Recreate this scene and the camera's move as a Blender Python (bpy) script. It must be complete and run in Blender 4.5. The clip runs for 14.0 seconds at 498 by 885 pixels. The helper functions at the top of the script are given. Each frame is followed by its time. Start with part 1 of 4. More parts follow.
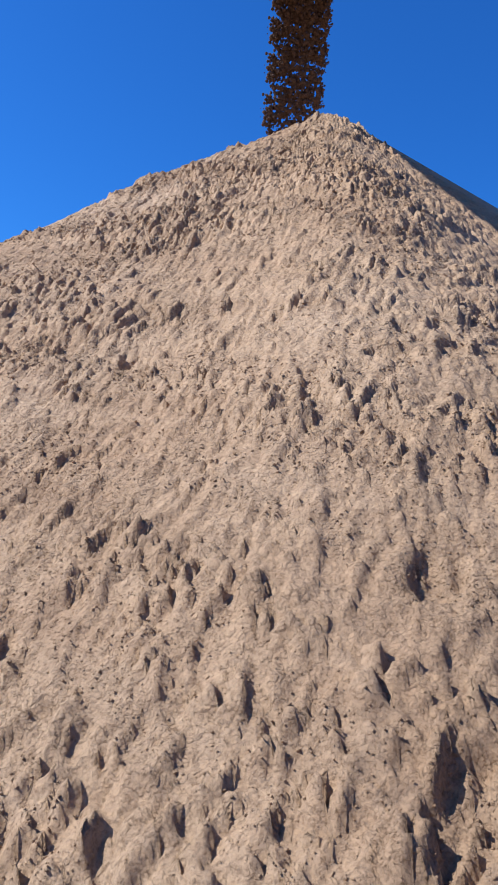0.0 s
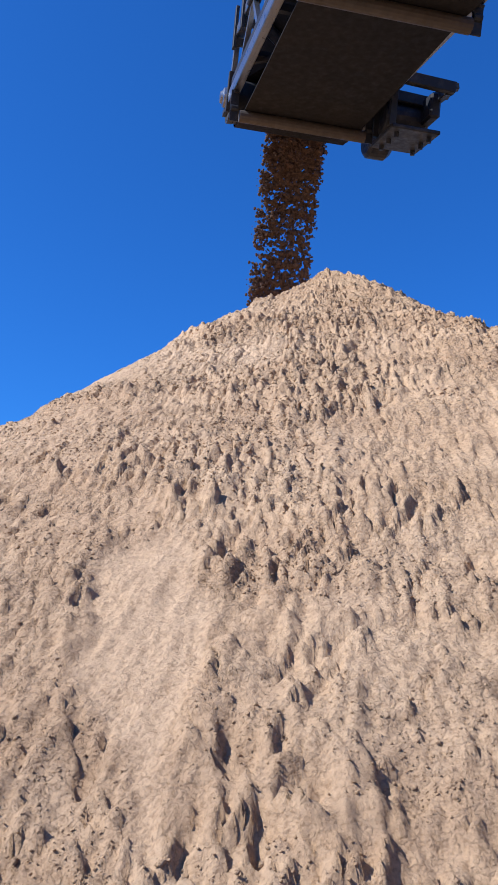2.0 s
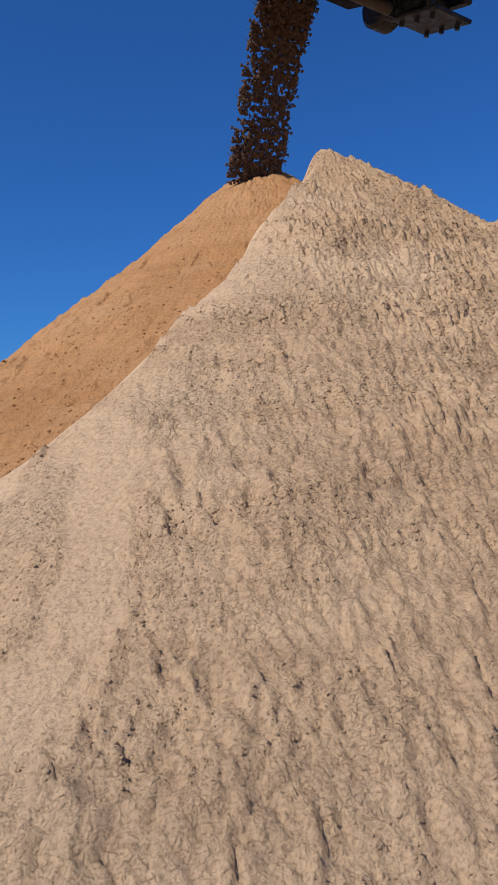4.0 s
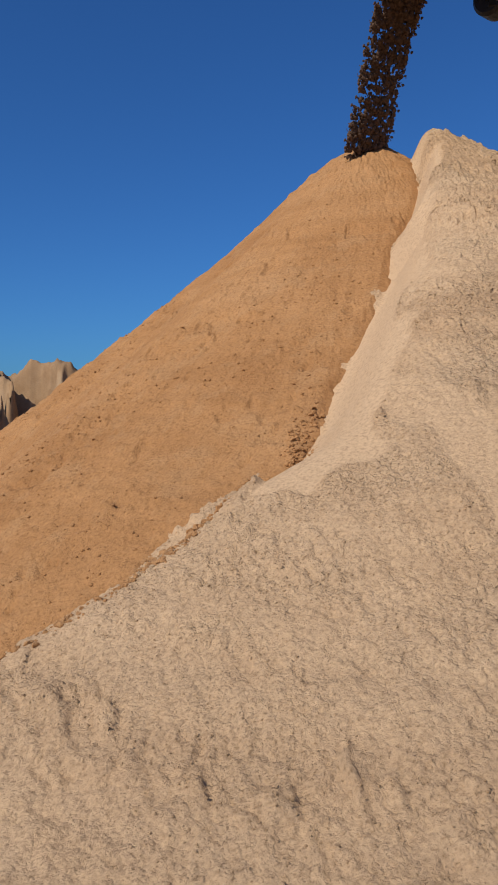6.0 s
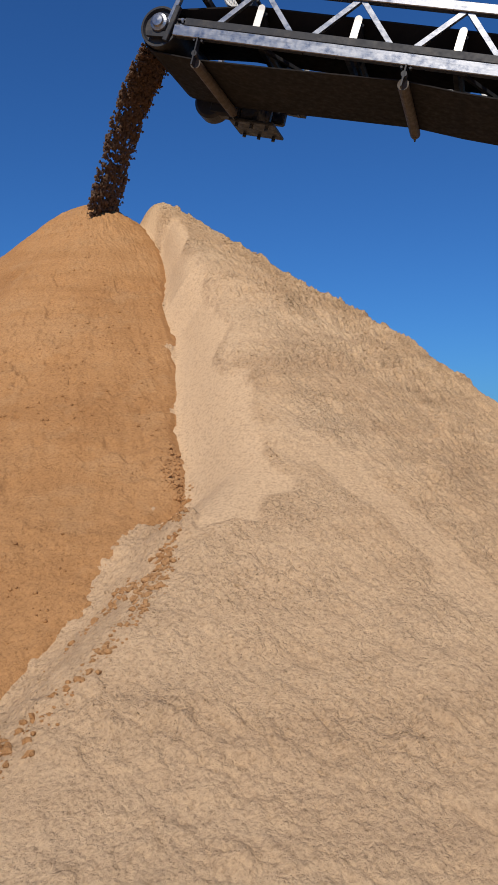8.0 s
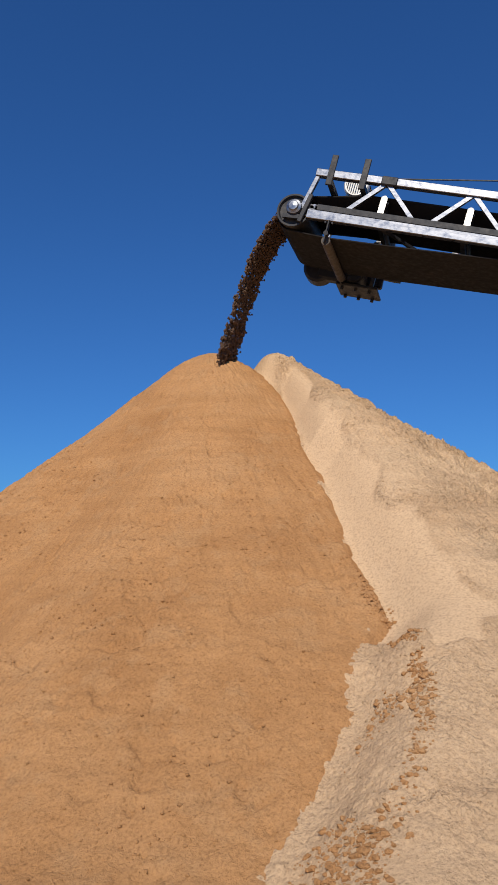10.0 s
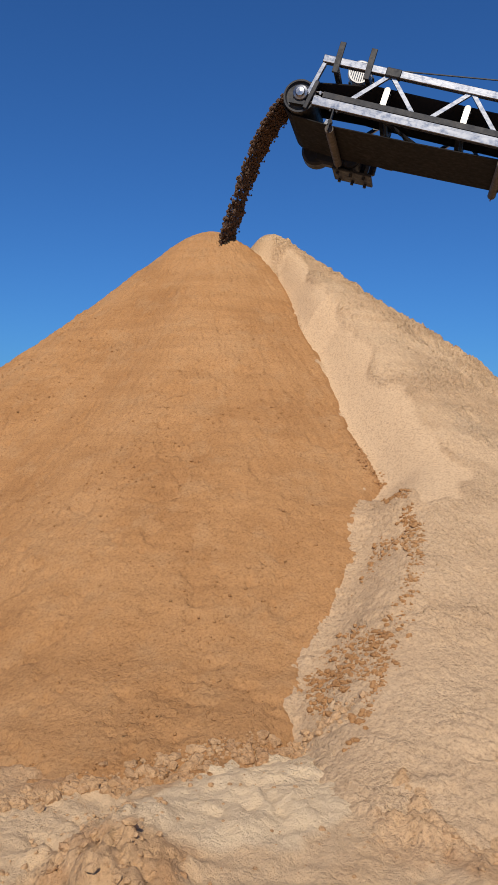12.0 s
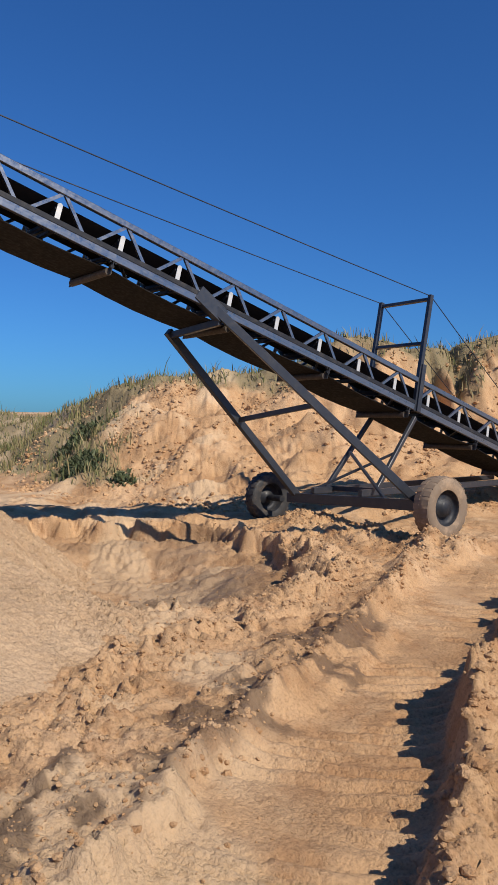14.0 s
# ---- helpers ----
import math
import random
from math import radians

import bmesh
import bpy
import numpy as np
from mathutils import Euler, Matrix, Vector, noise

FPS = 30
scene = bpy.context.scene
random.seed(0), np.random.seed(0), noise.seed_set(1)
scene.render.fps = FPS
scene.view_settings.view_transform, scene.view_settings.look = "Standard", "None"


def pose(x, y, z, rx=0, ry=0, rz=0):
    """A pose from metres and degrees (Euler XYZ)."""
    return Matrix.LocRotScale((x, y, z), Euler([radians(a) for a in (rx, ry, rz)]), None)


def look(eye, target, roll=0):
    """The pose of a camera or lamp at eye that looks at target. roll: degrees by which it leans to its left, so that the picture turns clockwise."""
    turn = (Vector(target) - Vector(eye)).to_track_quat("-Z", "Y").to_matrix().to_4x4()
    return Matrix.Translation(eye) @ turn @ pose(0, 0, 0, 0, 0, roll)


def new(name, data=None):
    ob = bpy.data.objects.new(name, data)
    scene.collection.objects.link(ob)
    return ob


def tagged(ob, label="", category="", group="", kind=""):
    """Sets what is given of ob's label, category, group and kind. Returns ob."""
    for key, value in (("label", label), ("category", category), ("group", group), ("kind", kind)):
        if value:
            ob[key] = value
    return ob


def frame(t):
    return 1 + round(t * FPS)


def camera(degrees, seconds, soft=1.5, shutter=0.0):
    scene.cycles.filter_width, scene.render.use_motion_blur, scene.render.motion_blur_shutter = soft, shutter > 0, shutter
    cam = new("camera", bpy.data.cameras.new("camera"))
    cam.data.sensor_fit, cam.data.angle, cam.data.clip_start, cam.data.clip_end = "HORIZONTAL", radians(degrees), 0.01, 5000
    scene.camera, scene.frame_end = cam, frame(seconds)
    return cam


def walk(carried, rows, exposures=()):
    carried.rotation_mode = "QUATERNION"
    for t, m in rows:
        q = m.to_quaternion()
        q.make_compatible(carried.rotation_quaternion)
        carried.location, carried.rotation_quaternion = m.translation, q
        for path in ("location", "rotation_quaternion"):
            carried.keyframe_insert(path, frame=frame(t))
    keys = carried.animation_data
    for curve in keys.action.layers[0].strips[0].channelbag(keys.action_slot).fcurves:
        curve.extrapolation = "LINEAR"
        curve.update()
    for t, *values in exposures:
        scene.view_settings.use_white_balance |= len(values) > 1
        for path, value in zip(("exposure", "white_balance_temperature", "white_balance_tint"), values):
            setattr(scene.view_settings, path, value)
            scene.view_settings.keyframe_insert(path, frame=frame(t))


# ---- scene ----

# ---- camera ----
cam = camera(35.28, 14.0)
# seconds, place, heading, pitch, roll
PATH = [
    (0.0, 5.712, 0.872, 0.918, 39.41, 0.73, -6.43),
    (0.2, 5.462, 0.833, 0.933, 39.94, 2.96, -5.51),
    (0.3, 5.335, 0.817, 0.939, 39.90, 4.84, -5.09),
    (0.4, 5.207, 0.807, 0.944, 40.05, 5.13, -4.84),
    (0.5, 5.077, 0.801, 0.948, 40.02, 5.37, -4.50),
    (0.6, 4.945, 0.799, 0.952, 39.66, 5.69, -4.60),
    (0.8, 4.677, 0.803, 0.961, 37.89, 7.53, -5.15),
    (0.9, 4.543, 0.801, 0.968, 36.83, 8.46, -5.74),
    (1.0, 4.409, 0.791, 0.979, 36.02, 8.95, -6.31),
    (1.1, 4.282, 0.778, 0.992, 34.84, 9.88, -5.93),
    (1.3, 4.030, 0.722, 1.023, 31.07, 11.26, -5.57),
    (1.4, 3.904, 0.685, 1.034, 28.89, 12.15, -5.32),
    (1.5, 3.772, 0.641, 1.039, 28.26, 13.09, -5.15),
    (2.0, 3.172, 0.531, 1.042, 23.28, 13.19, -2.25),
    (2.1, 3.048, 0.503, 1.065, 21.30, 12.90, -2.15),
    (2.2, 2.929, 0.477, 1.091, 20.22, 12.88, -1.34),
    (2.7, 2.329, 0.370, 1.177, 14.92, 11.12, -0.87),
    (3.25, 1.514, 0.239, 1.347, 8.44, 6.88, -0.36),
    (3.8, 0.726, 0.115, 1.512, 2.90, 2.54, 0.16),
    (4.3, 0.196, 0.030, 1.581, 0.09, 0.56, 0.63),
    (4.5, 0.001, -0.003, 1.585, -0.57, 0.35, 1.15),
    (5.0, -0.550, -0.261, 1.605, -1.30, 0.06, 0.62),
    (5.1, -0.649, -0.311, 1.607, -1.24, -0.40, 0.29),
    (5.4, -0.928, -0.449, 1.617, -0.68, -0.12, -0.28),
    (5.5, -1.021, -0.476, 1.616, -0.47, -0.76, -0.37),
    (5.6, -1.116, -0.493, 1.612, -0.16, -1.30, -0.26),
    (6.0, -1.503, -0.471, 1.587, -4.49, -1.83, 0.82),
    (6.5, -2.036, -0.620, 1.591, -15.05, -0.78, -3.54),
    (6.6, -2.143, -0.627, 1.589, -16.38, 0.41, -2.04),
    (6.7, -2.249, -0.628, 1.584, -18.25, 0.82, -0.58),
    (7.0, -2.566, -0.604, 1.555, -25.70, 1.65, 0.40),
    (7.5, -3.129, -0.543, 1.547, -27.25, 1.60, 0.81),
    (7.9, -3.495, -0.359, 1.589, -36.60, 1.14, 0.29),
    (8.0, -3.590, -0.309, 1.598, -37.36, 0.82, 0.48),
    (8.5, -4.094, -0.063, 1.635, -38.39, 3.46, -0.05),
    (8.7, -4.327, 0.009, 1.649, -38.12, 4.82, 0.86),
    (9.3, -4.880, 0.112, 1.611, -38.23, 7.97, 0.02),
    (10.0, -5.334, 0.081, 1.601, -39.29, 10.00, 0.01),
    (10.8, -5.720, -0.049, 1.630, -40.47, 10.31, 1.38),
    (11.0, -5.818, -0.078, 1.640, -40.52, 10.09, 1.43),
    (11.5, -6.141, -0.109, 1.640, -40.63, 7.86, 1.08),
    (11.7, -6.234, -0.160, 1.622, -41.38, 1.64, 0.25),
    (12.0, -6.343, -0.252, 1.611, -42.98, 0.13, -1.65),
    (12.5, -6.479, -0.341, 1.628, -44.07, -4.05, -0.88),
    (13.0, -6.653, -0.272, 1.639, -55.86, -0.69, -1.54),
    (13.1, -6.670, -0.282, 1.627, -58.98, -0.55, -1.26),
    (13.2, -6.682, -0.296, 1.614, -61.74, -0.52, -1.41),
    (13.3, -6.690, -0.310, 1.603, -64.75, -0.59, -1.11),
    (13.4, -6.687, -0.328, 1.598, -68.22, -0.55, -1.23),
    (13.5, -6.660, -0.349, 1.618, -72.35, -0.77, -1.20),
    (13.6, -6.631, -0.374, 1.641, -76.45, -0.85, -1.01),
    (13.8, -6.574, -0.420, 1.632, -84.48, -0.92, -1.15),
    (14.0, -6.576, -0.495, 1.599, -91.83, -0.67, -1.43),
]
walk(cam, [(t, pose(x, y, z, 90 + p, r, w)) for t, x, y, z, w, p, r in PATH],
     [(0.0, 0.50, 5500, 12), (0.5, 0.55, 5500, 12), (2.2, 0.66, 5550, 12), (4.4, -0.03, 6350, 11), (6.5, -0.08, 6750, 10), (8.6, -0.06, 6750, 10), (10.8, 0.06, 6800, 10), (12.5, -0.02, 6900, 10), (14.0, 0.13, 6650, 10)])

# ---- world and sun ----
SUN_TO = Vector((-0.85, -0.78, 1.05)).normalized()      # towards the sun
world = bpy.data.worlds.new("sky")
scene.world = world
world.use_nodes = True
wn = world.node_tree
sky = wn.nodes.new("ShaderNodeTexSky")
sky.sky_type, sky.sun_disc = "NISHITA", False
sky.sun_elevation = math.asin(SUN_TO.z)
sky.sun_rotation = math.atan2(SUN_TO.x, SUN_TO.y)
sky.air_density, sky.dust_density, sky.ozone_density, sky.altitude = 1.0, 0.9, 2.0, 200
deep = wn.nodes.new("ShaderNodeMix")
deep.data_type, deep.blend_type = "RGBA", "MULTIPLY"
deep.inputs[0].default_value = 1.0
deep.inputs[7].default_value = (0.25, 0.67, 1.27, 1)
wn.links.new(sky.outputs[0], deep.inputs[6])
wn.links.new(deep.outputs[2], wn.nodes["Background"].inputs[0])
wn.nodes["Background"].inputs[1].default_value = 0.080
sun = new("sun", bpy.data.lights.new("sun", "SUN"))
sun.data.energy, sun.data.angle, sun.data.color = 4.9, radians(0.53), (1.0, 0.91, 0.78)
sun.matrix_world = look(SUN_TO * 60, (0, 0, 0))


# ---- noise for the ground forms ----
def hashed(ix, iy, seed):
    n = (ix.astype(np.int64) * 374761393 + iy.astype(np.int64) * 668265263 + seed * 974634777) & 0xFFFFFFFF
    n = ((n ^ (n >> 13)) * 1274126177) & 0xFFFFFFFF
    return ((n ^ (n >> 16)) & 0xFFFF) / 65535.0


def vnoise(x, y, seed=0):
    """Smooth value noise, -1 to 1."""
    ix, iy = np.floor(x), np.floor(y)
    u, v = x - ix, y - iy
    u, v = u * u * u * (u * (u * 6 - 15) + 10), v * v * v * (v * (v * 6 - 15) + 10)
    a, b = hashed(ix, iy, seed), hashed(ix + 1, iy, seed)
    c, d = hashed(ix, iy + 1, seed), hashed(ix + 1, iy + 1, seed)
    return (a + (b - a) * u + (c - a) * v + (a - b - c + d) * u * v) * 2 - 1


def fbm(x, y, octaves, seed=0, gain=0.5):
    total, amp = np.zeros_like(x), 1.0
    for k in range(octaves):
        total += amp * vnoise(x * 2.03 ** k + 17.3 * k, y * 2.03 ** k - 9.1 * k, seed + k)
        amp *= gain
    return total


def crumbs(x, y, seed, fill):
    """Rounded crumbs of uneven size, one to a cell: height over the bed, in cells."""
    ix, iy = np.floor(x), np.floor(y)
    best = np.zeros_like(x)
    for a in (-1, 0, 1):
        for b in (-1, 0, 1):
            cx, cy = ix + a, iy + b
            r = 0.30 + 0.42 * hashed(cx, cy, seed + 2) ** 1.5
            d2 = (cx + hashed(cx, cy, seed) - x) ** 2 + (cy + hashed(cx, cy, seed + 1) - y) ** 2
            h = np.sqrt(np.clip(r * r - d2, 0, None)) * (hashed(cx, cy, seed + 3) < fill)
            best = np.maximum(best, h)
    return best


def step(a, b, x):
    t = np.clip((x - a) / (b - a), 0, 1)
    return t * t * (3 - 2 * t)


def near_line(x, y, pts):
    """Distance to a polyline, and how far along it the nearest place is (0 to 1)."""
    best, along = np.full_like(x, 1e9), np.zeros_like(x)
    for k in range(len(pts) - 1):
        (ax, ay), (bx, by) = pts[k], pts[k + 1]
        dx, dy = bx - ax, by - ay
        t = np.clip(((x - ax) * dx + (y - ay) * dy) / (dx * dx + dy * dy), 0, 1)
        d = np.hypot(x - ax - t * dx, y - ay - t * dy)
        m = d < best
        best, along = np.where(m, d, best), np.where(m, (k + t) / (len(pts) - 1), along)
    return best, along


# ---- materials ----
def material(name):
    m = bpy.data.materials.new(name)
    m.use_nodes = True
    nt = m.node_tree
    return m, nt, nt.nodes["Principled BSDF"]


def node(nt, kind, **values):
    n = nt.nodes.new(kind)
    for key, value in values.items():
        n.inputs[key.replace("_", " ")].default_value = value
    return n


def ramp(nt, source, stops):
    n = nt.nodes.new("ShaderNodeValToRGB")
    el = n.color_ramp.elements
    while len(el) < len(stops):
        el.new(0.5)
    for e, (p, c) in zip(el, stops):
        e.position, e.color = p, (*c, 1)
    nt.links.new(source, n.inputs[0])
    return n.outputs[0]


def mix(nt, factor, a, b, how="MIX"):
    n = nt.nodes.new("ShaderNodeMix")
    n.data_type, n.blend_type = "RGBA", how
    for socket, value in ((n.inputs[0], factor), (n.inputs[6], a), (n.inputs[7], b)):
        if isinstance(value, bpy.types.NodeSocket):
            nt.links.new(value, socket)
        else:
            socket.default_value = value if not isinstance(value, tuple) else (*value, 1)
    return n.outputs[2]


def tex(nt, scale, detail=4, rough=0.55, stretch=(1, 1, 1), distortion=0.0):
    c = nt.nodes.new("ShaderNodeTexCoord")
    mp = nt.nodes.new("ShaderNodeMapping")
    mp.inputs["Scale"].default_value = stretch
    n = node(nt, "ShaderNodeTexNoise", Scale=scale, Detail=detail, Roughness=rough, Distortion=distortion)
    nt.links.new(c.outputs["Object"], mp.inputs[0])
    nt.links.new(mp.outputs[0], n.inputs["Vector"])
    return n.outputs["Fac"]


def grains(nt, scale):
    """Rounded crumbs set close together."""
    c = nt.nodes.new("ShaderNodeTexCoord")
    w = node(nt, "ShaderNodeTexNoise", Scale=scale * 0.5, Detail=2)
    m = nt.nodes.new("ShaderNodeVectorMath")
    m.operation = "MULTIPLY_ADD"
    nt.links.new(w.outputs["Color"], m.inputs[0])
    m.inputs[1].default_value = (0.9 / scale,) * 3
    nt.links.new(c.outputs["Object"], m.inputs[2])
    nt.links.new(c.outputs["Object"], w.inputs["Vector"])
    v = node(nt, "ShaderNodeTexVoronoi", Scale=scale)
    nt.links.new(m.outputs[0], v.inputs["Vector"])
    return ramp(nt, v.outputs["Distance"], [(0.0, (1, 1, 1)), (0.35, (0.75, 0.75, 0.75)), (0.8, (0, 0, 0))])


def bumps(nt, bsdf, layers):
    """layers of (height socket, strength, metres)."""
    last = None
    for h, strength, depth in layers:
        b = node(nt, "ShaderNodeBump", Distance=depth)
        if isinstance(strength, bpy.types.NodeSocket):
            nt.links.new(strength, b.inputs["Strength"])
        else:
            b.inputs["Strength"].default_value = strength
        nt.links.new(h, b.inputs["Height"])
        if last:
            nt.links.new(last, b.inputs["Normal"])
        last = b.outputs[0]
    nt.links.new(last, bsdf.inputs["Normal"])


def sand(name, dark, mid, light, accent, accent_amount, layered=0.0, runs=None, crumb=0.30):
    m, nt, b = material(name)
    big = ramp(nt, tex(nt, 0.9, 4), [(0.32, dark), (0.5, mid), (0.7, light)])
    grain = ramp(nt, tex(nt, 55, 5, 0.7), [(0.32, (0.66, 0.63, 0.60)), (0.48, (1, 1, 1)), (0.68, (1.18, 1.18, 1.17))])
    patch = ramp(nt, tex(nt, 3.3, 5, 0.65), [(0.52, (0, 0, 0)), (0.62, (1, 1, 1))])
    amount = nt.nodes.new("ShaderNodeMath")
    amount.operation = "MULTIPLY"
    nt.links.new(patch, amount.inputs[0])
    amount.inputs[1].default_value = accent_amount
    colour = mix(nt, amount.outputs[0], big, accent)
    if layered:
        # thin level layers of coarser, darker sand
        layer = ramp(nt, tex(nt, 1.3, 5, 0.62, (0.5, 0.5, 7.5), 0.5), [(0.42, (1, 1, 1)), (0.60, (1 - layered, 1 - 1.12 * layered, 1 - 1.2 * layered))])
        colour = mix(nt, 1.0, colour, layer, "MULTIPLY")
    if runs:
        # fine dry sand that has run down
        at = nt.nodes.new("ShaderNodeAttribute")
        at.attribute_name = "fine"
        colour = mix(nt, at.outputs["Fac"], colour, runs)
    colour = mix(nt, 1.0, colour, grain, "MULTIPLY")
    nt.links.new(colour, b.inputs["Base Color"])
    b.inputs["Roughness"].default_value = 0.95
    b.inputs["Specular IOR Level"].default_value = 0.15
    # crumbs lie thick in some places, thin in others, and not where fine sand has run
    thick = ramp(nt, tex(nt, 2.4, 4, 0.6), [(0.35, (0.35,) * 3), (0.62, (1, 1, 1))])
    if runs:
        thick = mix(nt, at.outputs["Fac"], thick, (0.12, 0.12, 0.12))
    coarse = nt.nodes.new("ShaderNodeMath")
    coarse.operation = "MULTIPLY"
    nt.links.new(thick, coarse.inputs[0])
    coarse.inputs[1].default_value = crumb
    bumps(nt, b, [(grains(nt, 30), coarse.outputs[0], 0.020), (grains(nt, 75), coarse.outputs[0], 0.010), (tex(nt, 110, 5, 0.75), 0.9, 0.012)])
    return m


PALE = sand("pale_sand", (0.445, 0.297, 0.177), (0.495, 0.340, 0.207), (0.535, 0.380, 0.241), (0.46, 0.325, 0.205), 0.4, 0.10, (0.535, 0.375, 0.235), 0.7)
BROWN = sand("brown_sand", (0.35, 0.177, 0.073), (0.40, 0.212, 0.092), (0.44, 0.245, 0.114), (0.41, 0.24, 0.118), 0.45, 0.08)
# damp falling sand, with the stream's self-shadow also put into its dark colour
DAMP_SHADED = sand("damp_sand", (0.095, 0.060, 0.042), (0.12, 0.076, 0.052), (0.15, 0.095, 0.064), (0.09, 0.06, 0.044), 0.4)
EARTH = sand("trodden_earth", (0.39, 0.225, 0.113), (0.49, 0.307, 0.166), (0.56, 0.372, 0.22), (0.35, 0.185, 0.088), 0.5, crumb=0.42)


def earth_states(m):
    """Wet, pale-strewn and overgrown places of the ground."""
    nt = m.node_tree
    b = nt.nodes["Principled BSDF"]
    colour = b.inputs["Base Color"].links[0].from_socket
    def state(name):
        n = nt.nodes.new("ShaderNodeAttribute")
        n.attribute_name = name
        return n.outputs["Fac"]
    colour = mix(nt, state("green"), colour, (0.24, 0.19, 0.11))
    colour = mix(nt, state("spill"), colour, (0.63, 0.475, 0.31))
    colour = mix(nt, state("wet"), colour, mix(nt, 0.7, colour, (0.10, 0.064, 0.042)))
    nt.links.new(colour, b.inputs["Base Color"])
    r = nt.nodes.new("ShaderNodeMapRange")
    nt.links.new(state("wet"), r.inputs["Value"])
    r.inputs["To Min"].default_value, r.inputs["To Max"].default_value = 0.95, 0.45
    nt.links.new(r.outputs[0], b.inputs["Roughness"])


earth_states(EARTH)


def painted(name, colour, rough=0.45, metal=0.0, wear=(0.5, 0.5, 0.5), wear_amount=0.3, scale=7, stretch=(1, 1, 1)):
    m, nt, b = material(name)
    worn = ramp(nt, tex(nt, scale, 6, 0.7, stretch), [(0.5, (0, 0, 0)), (0.68, (1, 1, 1))])
    k = nt.nodes.new("ShaderNodeMath")
    k.operation = "MULTIPLY"
    nt.links.new(worn, k.inputs[0])
    k.inputs[1].default_value = wear_amount
    nt.links.new(mix(nt, k.outputs[0], colour, wear), b.inputs["Base Color"])
    rr = ramp(nt, tex(nt, 18, 4), [(0.3, (rough * 0.75,) * 3), (0.7, (min(1, rough * 1.3),) * 3)])
    nt.links.new(rr, b.inputs["Roughness"])
    b.inputs["Metallic"].default_value = metal
    bumps(nt, b, [(tex(nt, 40, 3), 0.12, 0.004)])
    return m


STEEL = painted("silver_steel", (0.23, 0.243, 0.275), 0.33, 0.88, (0.13, 0.14, 0.16), 0.75, 5, (0.5, 9, 9))
NAVY = painted("dark_blue_steel", (0.040, 0.046, 0.060), 0.4, 0.35, (0.09, 0.085, 0.08), 0.4, 6)
BLACK = painted("black_steel", (0.022, 0.024, 0.03), 0.5, 0.1, (0.10, 0.09, 0.08), 0.4)
RUBBER = painted("belt_rubber", (0.015, 0.014, 0.0145), 0.85, 0.0, (0.026, 0.022, 0.020), 0.4, 3)
for dull, shine in ((RUBBER, 0.10), (BLACK, 0.25)):
    dull.node_tree.nodes["Principled BSDF"].inputs["Specular IOR Level"].default_value = shine
ZINC = painted("zinc_bracket", (0.50, 0.50, 0.49), 0.42, 0.25, (0.30, 0.29, 0.27), 0.5)
RUST = painted("dusty_roller", (0.060, 0.047, 0.038), 0.7, 0.0, (0.04, 0.036, 0.034), 0.6)
TYRE = painted("tyre_rubber", (0.028, 0.028, 0.03), 0.7, 0.0, (0.20, 0.14, 0.09), 0.5, 4)
DUSTY = painted("dusty_tyre", (0.20, 0.145, 0.10), 0.9, 0.0, (0.40, 0.28, 0.18), 0.9, 3)


# ---- building helpers ----
def part(name, bm, mat, parent=None, label="", smooth=False):
    me = bpy.data.meshes.new(name)
    if smooth:
        for f in bm.faces:
            f.smooth = True
    bm.to_mesh(me)
    bm.free()
    me.materials.append(mat)
    ob = new(name, me)
    if parent:
        ob.parent = parent
    return tagged(ob, label) if label else ob


def beam(bm, a, b, width, height, up=(0, 0, 1), bevel=0.0):
    """A bar from a to b."""
    a, b, up = Vector(a), Vector(b), Vector(up)
    y = (b - a).normalized()
    x = y.cross(up).normalized()
    z = x.cross(y)
    m = Matrix((x, y, z)).transposed().to_4x4()
    m.translation = (a + b) / 2
    made = bmesh.ops.create_cube(bm, size=1.0, matrix=m @ Matrix.Diagonal((width, (b - a).length, height, 1)))
    if bevel:
        edges = list({e for v in made["verts"] for e in v.link_edges})
        bmesh.ops.bevel(bm, geom=edges, offset=bevel, segments=1, affect="EDGES")


def rod(bm, a, b, radius, segments=12, radius2=None):
    a, b = Vector(a), Vector(b)
    m = (b - a).to_track_quat("Z", "Y").to_matrix().to_4x4()
    m.translation = (a + b) / 2
    bmesh.ops.create_cone(bm, cap_ends=True, segments=segments, radius1=radius, radius2=radius if radius2 is None else radius2,
                          depth=(b - a).length, matrix=m)


def lathe(bm, profile, centre, axis, segments=32):
    """Turns (radius, along) pairs round an axis."""
    m = Vector(axis).to_track_quat("Z", "Y").to_matrix()
    rings = []
    for r, h in profile:
        rings.append([bm.verts.new(Vector(centre) + m @ Vector((r * math.cos(a), r * math.sin(a), h)))
                      for a in (2 * math.pi * k / segments for k in range(segments))])
    for p, q in zip(rings, rings[1:]):
        for k in range(segments):
            bm.faces.new((p[k], p[(k + 1) % segments], q[(k + 1) % segments], q[k]))
    return rings


